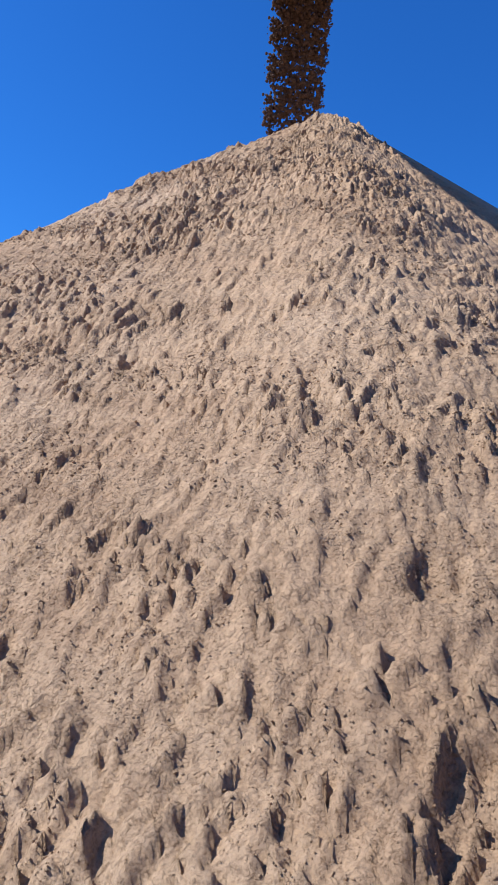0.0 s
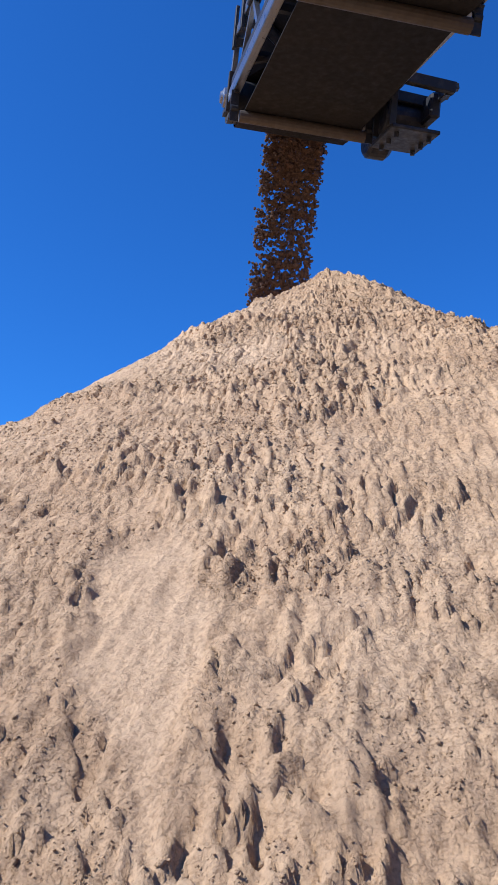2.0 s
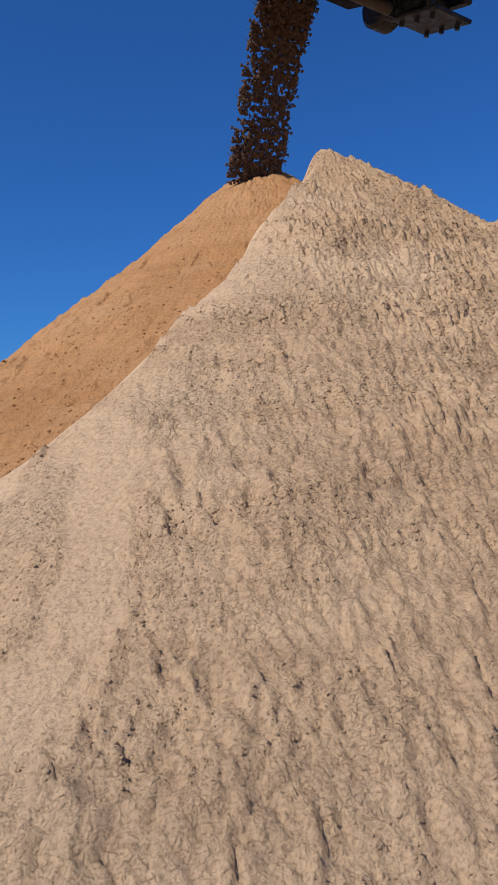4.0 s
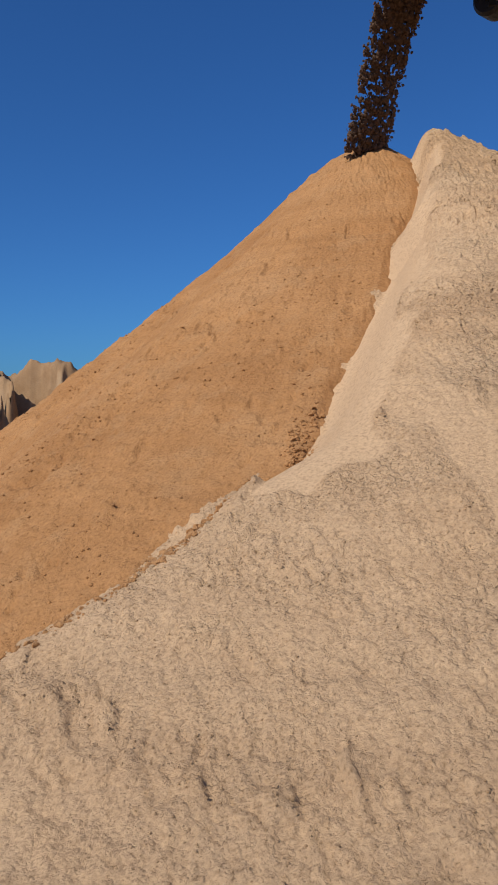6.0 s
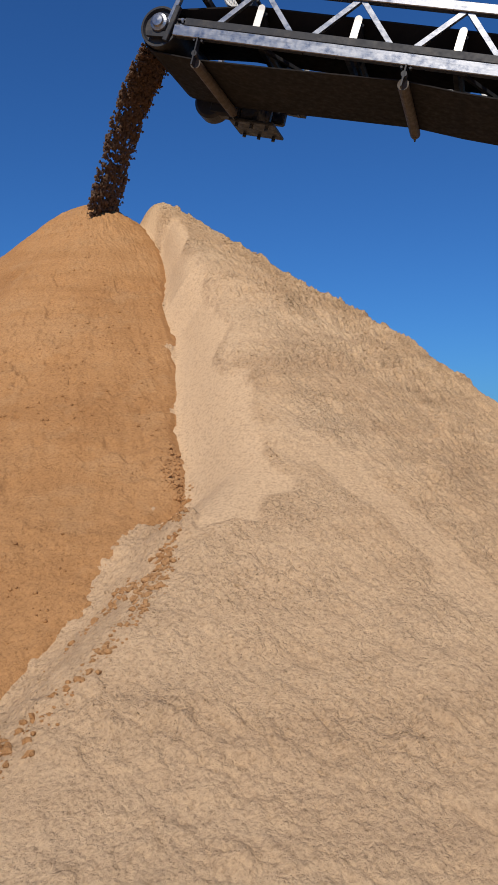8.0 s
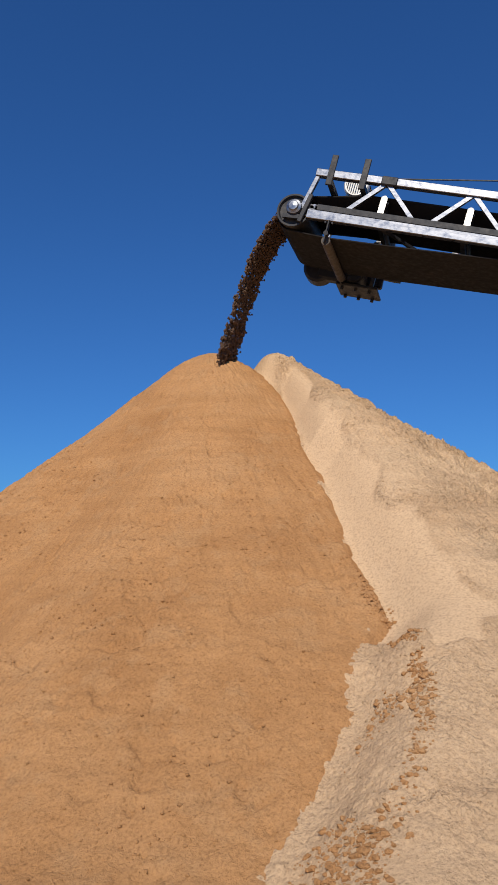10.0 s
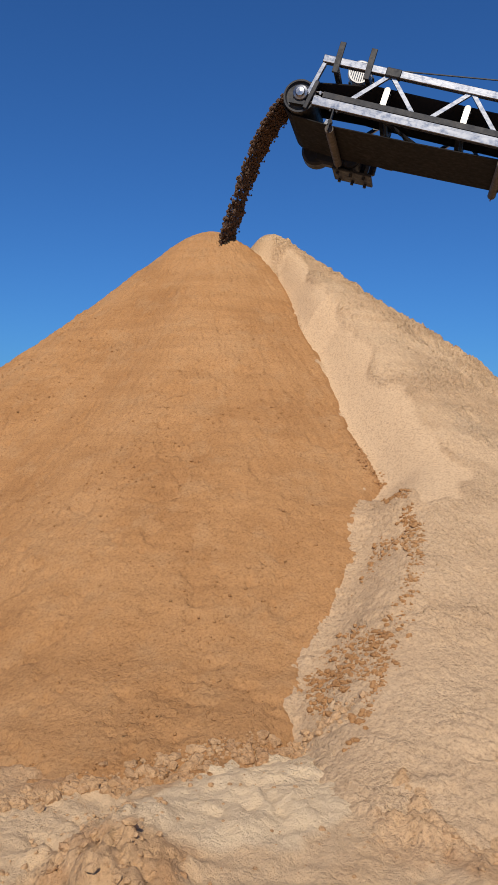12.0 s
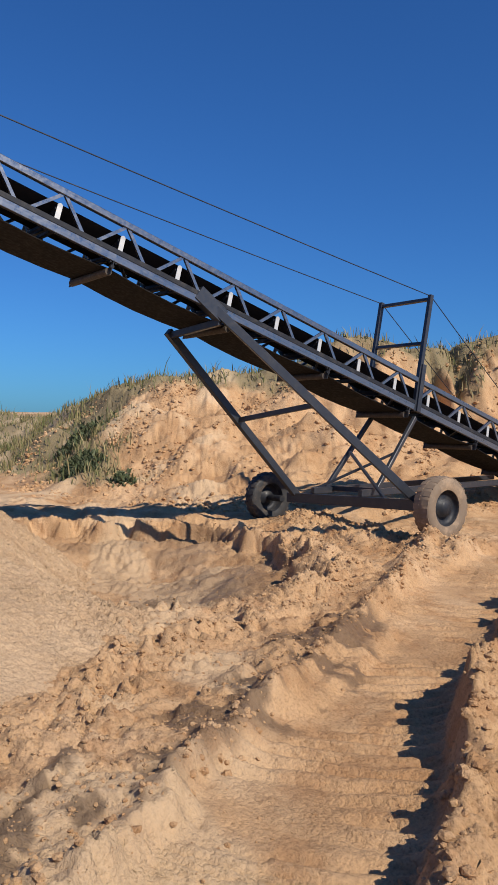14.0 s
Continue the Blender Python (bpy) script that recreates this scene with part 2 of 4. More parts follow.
def sheet(name, X, Y, Z, mat, wrap=False):
    """A surface from a grid of places."""
    rows, cols = X.shape
    verts = np.stack([X, Y, Z], -1).reshape(-1, 3)
    i = np.arange(rows - 1)[:, None] * cols
    j = np.arange(cols if wrap else cols - 1)[None, :]
    k = (j + 1) % cols
    faces = np.stack([i + j, i + k, i + cols + k, i + cols + j], -1).reshape(-1, 4)
    me = bpy.data.meshes.new(name)
    me.vertices.add(len(verts))
    me.vertices.foreach_set("co", verts.ravel().astype(np.float32))
    me.loops.add(faces.size)
    me.loops.foreach_set("vertex_index", faces.ravel().astype(np.int32))
    me.polygons.add(len(faces))
    me.polygons.foreach_set("loop_start", np.arange(0, faces.size, 4, dtype=np.int32))
    me.polygons.foreach_set("use_smooth", np.ones(len(faces), dtype=bool))
    me.update(calc_edges=True)
    me.materials.append(mat)
    return new(name, me)


# ---- the two heaps ----
PALE_TOP, BROWN_TOP = (0.894, 7.356, 4.465), (0.467, 7.910, 4.468)
PALE_SLOPE = np.array([.654, .645, .635, .614, .600, .609, .626, .642, .656, .674, .698, .724, .714, .716, .624, .694])
BROWN_SLOPE = np.array([.868, .852, .845, .849, .864, .888, .921, .959, .994, 1.071, .991, .981, .981, .936, .914, .891])


def cone(x, y, top, slopes, blunt, sag):
    """A heap whose slope changes round its top."""
    dx, dy = x - top[0], y - top[1]
    d = np.hypot(dx, dy)
    n = len(slopes)
    th = (np.arctan2(dy, dx) / (2 * math.pi) * n) % n
    i = np.floor(th).astype(int) % n
    u = th - np.floor(th)
    u = u * u * (3 - 2 * u)
    m = slopes[i] * (1 - u) + slopes[(i + 1) % n] * u
    return top[2] - m * (np.sqrt(d * d + blunt * blunt) - blunt) + sag * d * d


# where the brown sand meets the pale, from the top down, and how deep the pale side has slipped there
SEAM = [(0.95, 8.1), (0.80, 7.5), (0.70, 6.9), (0.46, 6.42), (0.13, 5.95), (0.03, 5.6), (-0.30, 5.08), (-0.51, 4.72), (-0.78, 4.22), (-0.98, 3.94),
        (-1.40, 3.78), (-1.77, 3.50), (-2.10, 3.35), (-2.68, 3.06), (-3.1, 2.85), (-4.2, 2.4)]
SLIPPED = [0.0, 0.24, 0.46, 0.50, 0.52, 0.55, 0.56, 0.56, 0.55, 0.52, 0.50, 0.47, 0.45, 0.40, 0.37, 0.60]


def seam(x, y):
    """Distance to the seam, place along it, and whether on the brown side."""
    d, along = near_line(x, y, SEAM)
    k = np.clip(np.floor(along * (len(SEAM) - 1)).astype(int), 0, len(SEAM) - 2)
    p = np.array(SEAM)
    side = (p[k + 1, 0] - p[k, 0]) * (y - p[k, 1]) - (p[k + 1, 1] - p[k, 1]) * (x - p[k, 0])
    return d, along, side < 0


def pale_form(x, y):
    r, a = np.hypot(x - PALE_TOP[0], y - PALE_TOP[1]), np.degrees(np.arctan2(y - PALE_TOP[1], x - PALE_TOP[0])) % 360
    east = step(258, 282, a) * step(350, 325, a)
    z = cone(x, y, PALE_TOP, PALE_SLOPE, 0.153, 0.0) + (0.0017 - 0.0103 * east) * r * r
    # the flat apron at its foot
    apron = 0.60 - 0.36 * (r - 5.6) - 1.5 * (1 - step(210, 222, a) * step(280, 263, a))
    z = np.maximum(z, apron) + 0.06 * np.exp(-((z - apron) / 0.12) ** 2)
    d, along, brown = seam(x, y)
    n = len(SEAM) - 1
    depth = np.interp(along * n, np.arange(n + 1), SLIPPED)
    wide = np.interp(along * n, [0, 1, 2, 4, 6], [0.08, 0.10, 0.14, 0.25, 0.38])
    return z - np.where(brown, depth + 0.45 * np.minimum(d, 1.5), depth * np.exp(-(d / wide) ** 2))


def brown_form(x, y):
    z = cone(x, y, BROWN_TOP, BROWN_SLOPE, 0.329, 0.0)
    z += 0.0371 * np.minimum(np.hypot(x - BROWN_TOP[0], y - BROWN_TOP[1]), 6.9) ** 2
    # the spread foot
    a = np.degrees(np.arctan2(y - BROWN_TOP[1], x - BROWN_TOP[0])) % 360
    z += 0.26 * step(5.6, 7.1, np.hypot(x - BROWN_TOP[0], y - BROWN_TOP[1])) * step(200, 215, a)
    d, along, brown = seam(x, y)
    return z - np.where(brown, 0, 0.6 * np.minimum(d, 2.5))


def heap_grid(top, ranges, radii):
    """Azimuths from (start, end, count) in degrees, and rings."""
    az = np.radians(np.concatenate([np.linspace(a, b, n, endpoint=False) for a, b, n in ranges]))
    R, A = np.meshgrid(radii, az, indexing="ij")
    return R, A, top[0] + R * np.cos(A), top[1] + R * np.sin(A)


def ridged(x, y, octaves, seed):
    return 1 - 2 * np.abs(fbm(x, y, octaves, seed, 0.55))


# the smooth chute beside the seam, the narrower slides, and the pits and the long crack of the rough side
CHUTE = [(0.82, 7.3), (0.88, 6.73), (0.44, 5.76), (0.28, 5.23), (-0.10, 4.45), (-0.45, 3.6), (-0.60, 3.2), (-0.94, 3.08), (-1.28, 3.2), (-1.15, 3.8),
         (-0.98, 3.94), (-0.51, 4.72), (0.03, 5.6), (0.46, 6.42), (0.70, 6.9)]
SLIDES = (([(-0.36, 3.67), (-0.26, 3.42), (-0.19, 3.02), (-0.17, 2.7), (-0.17, 2.4), (-0.2, 2.1)], 0.13),
          ([(1.72, 2.98), (1.95, 2.6), (2.14, 2.33), (2.32, 2.1), (2.45, 1.85)], 0.13))
PITS = ((4.70, 3.05, 0.06, 0.09), (5.07, 2.58, 0.09, 0.12), (2.84, 3.43, 0.09, 0.08), (2.75, 3.47, 0.05, 0.06), (2.50, 2.47, 0.05, 0.09), (2.72, 2.59, 0.05, 0.08),
        (1.63, 2.80, 0.06, 0.07), (2.45, 2.33, 0.045, 0.08), (3.13, 2.67, 0.07, 0.07), (3.48, 2.75, 0.07, 0.06), (2.43, 2.57, 0.04, 0.06), (2.30, 2.50, 0.05, 0.07))
CRACK = [(2.40, 2.70), (2.44, 2.83), (2.43, 2.96), (2.50, 3.05), (2.62, 3.11), (2.63, 3.23), (2.66, 3.48), (2.76, 3.54), (2.95, 3.50)]


def fine_share(x, y):
    """Where fine dry sand has run down and lies smooth."""
    wob = 0.10 * fbm(x * 2.6, y * 2.6, 4, 71)
    d = near_line(x, y, CHUTE + CHUTE[:1])[0] * np.where(inside(x, y, CHUTE), 1, -1)
    t = step(-0.05, 0.05, d + wob)
    for pts, wide in SLIDES:
        t = np.maximum(t, 0.62 * step(wide * 1.3, wide * 0.4, near_line(x, y, pts)[0] + 1.1 * wob))
    return t


def pale_relief(R, A, x, y, z):
    """Grains and clods, short streaks down the slope, level bands, pits and slipped patches."""
    arc, deg = (A - 4.6) * 5.0, np.degrees(A)
    east = step(246, 268, deg + 9 * fbm(x * 0.7, y * 0.7, 3, 8))
    low = step(3.6, 1.4, z)
    level = z + 0.10 * fbm(x * 0.8, y * 0.8, 3, 4)
    patch = fbm(level * 6.5, arc * 0.5, 3, 5) + 0.6 * fbm(x * 1.1, y * 1.1, 4, 6)
    band = step(-0.10, 0.25, patch)
    rough = 0.24 + 0.50 * band + 0.30 * east
    # across and down the slope, for clods longer than wide
    across, down = 0.974 * x + 0.225 * y, 0.64 * (0.225 * x - 0.974 * y)
    jx, jy = across + 0.03 * fbm(x * 9, y * 9, 2, 15), down + 0.03 * fbm(x * 9, y * 9, 2, 16)
    out = 0.030 * fbm(x * 0.8, y * 0.8, 3, 11) + 0.009 * rough * fbm(x * 5, y * 5, 3, 12, 0.6)
    # clods and crumbs
    out += rough * ((0.032 + 0.030 * east) * crumbs(jx * 22, jy * 22, 21, 0.75) + (0.018 + 0.016 * east) * crumbs(jx * 43, jy * 43, 25, 0.85))
    out += 0.060 * rough * (0.3 + 0.7 * low) * crumbs(jx * 13, jy * 13, 29, 0.10)
    # short runs down the slope
    run = fbm(across * 13, down * 5, 3, 31, 0.6)
    out += (0.005 + 0.005 * east * low) * run
    # level ledges, worn through in places
    ledge = fbm(level * 6.0, arc * 0.3, 3, 41)
    out += step(0.9, 2.0, z) * (0.024 * step(-0.06, 0.06, ledge) * (0.3 + 0.7 * band) + 0.014 * band * step(0.1, 0.7, np.sin(level * 30 + 2.4 * fbm(x, y, 3, 43))))
    # torn rims, where a skin has slipped
    wave = 0.10 * fbm(x * 5, y * 5, 3, 55)
    slip = fbm(arc * 0.75 + 0.6 * fbm(x * 1.3, y * 1.3, 3, 53), R * 0.8, 3, 51) + wave
    out += low * (0.2 + 0.8 * east) * (0.013 * step(0.08, 0.20, slip) + 0.012 * step(-0.42, -0.30, slip) - 0.012)
    pit = fbm(x * 4.2, y * 4.2, 3, 57, 0.6)
    out -= 0.030 * low * (0.3 + 0.7 * east) * step(0.78, 0.88, pit) * step(-0.2, 0.2, fbm(x * 0.8, y * 0.8, 2, 58))
    for px, py, wide, deep in PITS:
        out -= 0.5 * deep * step(1.25, 0.75, np.hypot(x - px, (y - py) * 0.8) / wide + 0.35 * fbm(x * 12, y * 12, 2, 59))
    d, _ = near_line(x + 0.6 * wave, y + 0.04 * fbm(x * 9, y * 9, 2, 60), CRACK)
    out -= 0.022 * step(0.040, 0.010, d)
    fine = fine_share(x, y)
    # calm on the far side, where the grid is wide
    return (out * (1 - 0.93 * fine) - 0.022 * fine) * step(198, 206, deg) * step(350, 338, deg)


def pale_surface(x, y):
    R, A = np.hypot(x - PALE_TOP[0], y - PALE_TOP[1]), np.arctan2(y - PALE_TOP[1], x - PALE_TOP[0]) % (2 * math.pi)
    z = pale_form(x, y)
    return z + pale_relief(R, A, x, y, z) * step(0.0, 0.5, R)


def brown_surface(x, y):
    R, A = np.hypot(x - BROWN_TOP[0], y - BROWN_TOP[1]), np.arctan2(y - BROWN_TOP[1], x - BROWN_TOP[0]) % (2 * math.pi)
    z = brown_form(x, y)
    arc = (A - 3.9) * 5.0
    worn = step(-0.3, 0.4, fbm(x * 0.8, y * 0.8, 3, 115) + 0.5 * fbm(z * 3, A * 2, 3, 116))
    jx, jy = x + 0.02 * fbm(x * 9, y * 9, 2, 117), y + 0.02 * fbm(x * 9, y * 9, 2, 118)
    out = 0.016 * fbm(x * 0.8, y * 0.8, 3, 111) + 0.010 * fbm(x * 4, y * 4, 3, 112, 0.6)
    out += (0.4 + 0.6 * worn) * (0.026 * crumbs(jx * 15, jy * 15, 121, 0.35) + 0.022 * crumbs(jx * 30, jy * 30, 125, 0.8))
    out += 0.007 * step(1.0, 3.0, R) * fbm(arc * 9, R * 1.6, 3, 131, 0.6)
    out += 0.008 * worn * step(0.0, 0.8, np.sin(z * 17 + 2.5 * fbm(x * 0.8, y * 0.8, 3, 141))) + 0.014 * worn * step(-0.05, 0.05, fbm(z * 4, A * 1.5, 3, 143))
    out -= 0.025 * step(0.62, 0.75, fbm(x * 4, y * 4, 3, 145, 0.6))
    return z + out * step(0.0, 0.6, R)


def build_heaps():
    radii = np.concatenate([np.linspace(0.0, 1.5, 70, endpoint=False), np.linspace(1.5, 7.6, 410, endpoint=False), np.linspace(7.6, 9.0, 40)])
    R, A, x, y = heap_grid(PALE_TOP, [(-12, 205, 110), (205, 338, 1040), (338, 348, 20)], radii)
    ob = sheet("pale_sand_heap", x, y, pale_surface(x, y), PALE, wrap=True)
    ob.data.attributes.new("fine", "FLOAT", "POINT").data.foreach_set("value", np.maximum(fine_share(x, y), 0.42 * step(264, 242, np.degrees(A) + 8 * fbm(x * 0.8, y * 0.8, 3, 9))).ravel().astype(np.float32))
    tagged(ob, "tall cone of pale crumbly sand with slipped patches", "sand heap")
    radii = np.concatenate([np.linspace(0.0, 1.5, 70, endpoint=False), np.linspace(1.5, 7.2, 300, endpoint=False), np.linspace(7.2, 9.0, 30)])
    R, A, x, y = heap_grid(BROWN_TOP, [(-80, 130, 90), (130, 280, 560)], radii)
    ob = sheet("brown_sand_heap", x, y, brown_surface(x, y), BROWN, wrap=True)
    tagged(ob, "fresh cone of damp orange-brown sand below the conveyor", "sand heap")


# ---- ground ----
HOLLOW = [(7.2, 3.0), (7.4, -0.3), (5.6, -1.35), (4.2, -1.5), (2.8, -1.75), (1.5, -1.35), (0.75, -0.6), (0.5, 0.3), (0.5, 3.0)]


def inside(x, y, pts):
    hit = np.zeros(x.shape, bool)
    for (ax, ay), (bx, by) in zip(pts, pts[1:] + pts[:1]):
        hit ^= ((ay > y) != (by > y)) & (x < (bx - ax) * (y - ay) / (by - ay + 1e-9) + ax)
    return hit


def bank_back(x, y):
    foot = np.interp(y, [-60, -12, -5, 0, 2.5, 5, 8, 13, 20, 34, 60], [4, 9.0, 9.0, 9.3, 10.6, 14.5, 20, 27, 33, 42, 48])
    return x - foot + 1.2 * fbm(x * 0.25, y * 0.25, 3, 211)


def ground_form(x, y):
    z = 0.04 * fbm(x * 0.35, y * 0.35, 3, 201)
    wx, wy = x + 0.25 * fbm(x * 1.3, y * 1.3, 3, 205), y + 0.25 * fbm(x * 1.3, y * 1.3, 3, 206)
    d = near_line(wx, wy, HOLLOW + HOLLOW[:1])[0]
    z -= np.where(inside(wx, wy, HOLLOW), 0.30 * step(0, 0.20, d) + 0.36 * step(0.4, 1.8, d), 0)
    crest = np.interp(y, [-60, -14, -9, -6, -4, -1, 1.5, 4, 7, 11, 16, 30, 60], [5, 4.9, 4.5, 4.0, 4.3, 3.3, 3.3, 2.5, 1.7, 2.2, 2.5, 2.6, 2.4])
    back = bank_back(x, y)
    scarp = step(-2.5, -4.5, y + 0.8 * fbm(x, y, 2, 227))
    cut = ridged(y * 0.9 + 0.3 * fbm(x, y, 2, 226), x * 0.12, 3, 225)
    rise = np.clip(back / 7.4, 0, 1)
    bank = crest * ((0.92 - 0.30 * scarp) * rise ** 1.1 + (0.08 + 0.30 * scarp) * step(5.4, 7.4, back + 0.5 * cut * scarp))
    bank += step(0.2, 2.0, back) * step(12, 7, back) * (0.26 * fbm(x * 0.6, y * 0.4, 3, 220) + 0.14 * fbm(x * 1.6, y * 0.9, 3, 221) + 0.07 * fbm(x * 4.5, y * 2.2, 3, 222, 0.6) + 0.05 * np.abs(fbm(x * 8, y * 5, 2, 223, 0.7)))
    # a broken cliff to the north
    gully = ridged(x * 0.55 + 0.4 * fbm(x * 0.5, y * 0.5, 2, 233), y * 0.18, 4, 234)
    north = y - 27.5 + 1.2 * fbm(x * 0.2, y * 0.2, 3, 231) - 0.10 * np.abs(x + 12) + 0.9 * gully
    far = (3.0 + 0.25 * fbm(x * 0.4, y * 0.4, 3, 232)) * step(0, 1.6, north) + step(-3, 0, north) * step(5, 2, north) * (0.4 + 0.30 * fbm(x * 1.1, y * 1.1, 4, 235, 0.6))
    return z + np.maximum(bank * step(60, 30, np.abs(y)), far) + step(25, 60, back) * 1.0


TRACK = [(-6.5, 0.0), (-4.5, -0.45), (-3.6, -0.75), (-1.2, -1.75), (1.5, -3.0), (5, -5.2), (9, -8.0)]
WET_RUT = [(-6, 0.75), (-4.6, 0.42), (-3.5, 0.12), (-2.85, -0.13), (-2.45, -0.42), (-1.95, -0.65), (-1.1, -1.15), (0.0, -1.7)]
# thrown-up ridges: line, height, half width
BERMS = (([(-4.6, -1.0), (-3.6, -1.38), (-0.7, -2.62), (2, -3.95), (5, -6.0)], 0.24, 0.17),
         ([(-4.6, 0.12), (-3.6, -0.25), (-2.7, -0.62), (-1.9, -0.95), (-0.9, -1.42), (0.3, -1.95), (2.2, -2.6), (4.4, -3.4)], 0.19, 0.17),
         ([(-4.0, -1.9), (-2.4, -2.35), (-0.5, -3.4), (2.5, -5.2)], 0.30, 0.22),
         ([(-2.6, 0.45), (-1.4, 0.10), (-0.6, -0.25), (0.2, -0.80), (0.8, -1.2)], 0.05, 0.20),
         ([(0.8, -1.2), (1.4, -1.55), (2.6, -1.95), (4.2, -1.75), (5.6, -1.6)], 0.13, 0.22),
         ([(-1.3, 0.22), (-0.3, 0.30), (0.5, 0.42), (1.4, 0.62)], 0.05, 0.09),
         ([(-3.3, 1.75), (-2.9, 1.55), (-2.3, 1.25), (-1.2, 0.9)], 0.12, 0.22),
         ([(-4.5, 2.4), (-4.95, 2.08), (-5.3, 1.65), (-5.9, 1.5)], 0.08, 0.20),
         ([(4.0, -3.9), (5.0, -3.5), (6.0, -2.9), (7.2, -2.1)], 0.15, 0.55))


def torn_share(x, y):
    """How torn the earth is: along the ridges and the wet strip."""
    t = np.zeros_like(x)
    for pts, high, width in BERMS:
        t = np.maximum(t, np.exp(-(near_line(x, y, pts)[0] / (width * 1.7)) ** 2))
    t = np.maximum(t, 0.8 * step(0.55, 0.25, near_line(x, y, WET_RUT)[0]))
    t = np.maximum(t, 0.75 * np.exp(-(near_line(x, y, HOLLOW)[0] / 0.4) ** 2))
    return t * (1 - 0.9 * step(1.2, 0.8, np.hypot((x + 3.8) / 0.75, (y - 2.25) / 0.42)))


def ruts(x, y):
    """Wheel ruts, thrown-up earth and clods round the heaps."""
    near = step(17, 10, np.hypot(x, y))
    jx, jy = x + 0.06 * fbm(x * 1.4, y * 1.4, 3, 301), y + 0.06 * fbm(x * 1.4, y * 1.4, 3, 302)
    out = np.zeros_like(x)
    d, along = near_line(jx, jy, TRACK)
    calm = step(0.62, 0.45, d)
    out -= 0.08 * calm
    out += 0.017 * calm * step(-0.4, 0.1, fbm(x * 1.6, y * 1.6, 2, 306)) * np.clip(1.6 * np.sin(along * 620 + 9 * d * np.sign(y + x * 0.45 + 2.3)), -1, 1)
    d2, _ = near_line(jx, jy, WET_RUT)
    out += 0.05 * step(0.36, 0.24, d2)
    for pts, high, width in BERMS:
        d3, _ = near_line(jx, jy, pts)
        lump = 0.80 + 0.45 * fbm(x * 1.7, y * 1.7, 3, 311)
        out += high * np.exp(-(d3 / width) ** 2) * lump * (1 - 0.7 * calm)
    # pale spill in front of the brown heap
    out += 0.07 * np.exp(-(np.hypot((x + 3.75) / 0.9, (y - 2.2) / 0.5)) ** 2)
    torn = torn_share(jx, jy) * (1 - 0.8 * calm)
    flat = step(0.30, 0.18, d2)
    busy = (1 - 0.75 * calm) * (0.45 + 0.55 * step(-0.2, 0.3, fbm(x * 0.7, y * 0.7, 3, 341)))
    out += near * busy * (0.030 * np.abs(fbm(x * 3.1, y * 3.1, 4, 321, 0.6)) + 0.018 * ridged(x * 5, y * 5, 3, 331) + 0.016 * fbm(x * 11, y * 11, 2, 351))
    # broken plates and crumbled edges
    plate = fbm(x * 3.4, y * 3.4, 4, 361, 0.6)
    out += near * torn * (1 - 0.6 * flat) * (0.055 * step(-0.04, 0.04, plate) + 0.040 * step(0.36, 0.44, plate) - 0.05)
    out += near * torn * (1 - 0.5 * flat) * (0.035 * np.abs(fbm(x * 8, y * 8, 3, 371, 0.6)) + 0.020 * fbm(x * 19, y * 19, 2, 381, 0.7))
    gx, gy = x + 0.03 * fbm(x * 7, y * 7, 2, 396), y + 0.03 * fbm(x * 7, y * 7, 2, 397)
    out += near * (0.25 + 0.75 * torn) * (1 - 0.7 * calm) * (0.050 * crumbs(gx * 12, gy * 12, 398, 0.30) + 0.020 * crumbs(gx * 25, gy * 25, 399, 0.6))
    crack = np.abs(fbm(x * 3.5, y * 3.5, 3, 391))
    # uneven ground towards the conveyor
    out += 0.07 * step(3.0, 5.5, x) * step(16, 11, x) * step(6, 3, np.abs(y)) * fbm(x * 1.1, y * 1.1, 4, 395, 0.6)
    return out - 0.025 * near * (0.25 + 0.75 * flat) * step(0.035, 0.0, crack) * step(0.0, 0.3, fbm(x * 0.9, y * 0.9, 2, 392) + flat * 0.3) * (1 - 0.8 * calm)


def grown(limit, start, first, factor):
    """Grid lines, close together in the middle and farther apart outwards."""
    out, d, v = [], first, start
    while v < limit:
        out.append(v)
        v += d
        d *= factor
    return out + [limit]


def ground_surface(x, y):
    return ground_form(x, y) + ruts(x, y)


def green_share(x, y):
    """How much grows there: the crest of the banks and the old slope."""
    back = bank_back(x, y)
    crest = step(6.2, 7.2, back + 0.5 * fbm(x * 0.8, y * 0.8, 3, 401))
    slope = step(1.2, 2.8, y + 1.4 * fbm(x * 0.5, y * 0.5, 3, 402)) * step(0.6, 1.8, back) * step(14, 9, y)
    return np.maximum(np.maximum(crest, slope) * step(80, 50, x), 0.3 * step(23, 25.5, y))


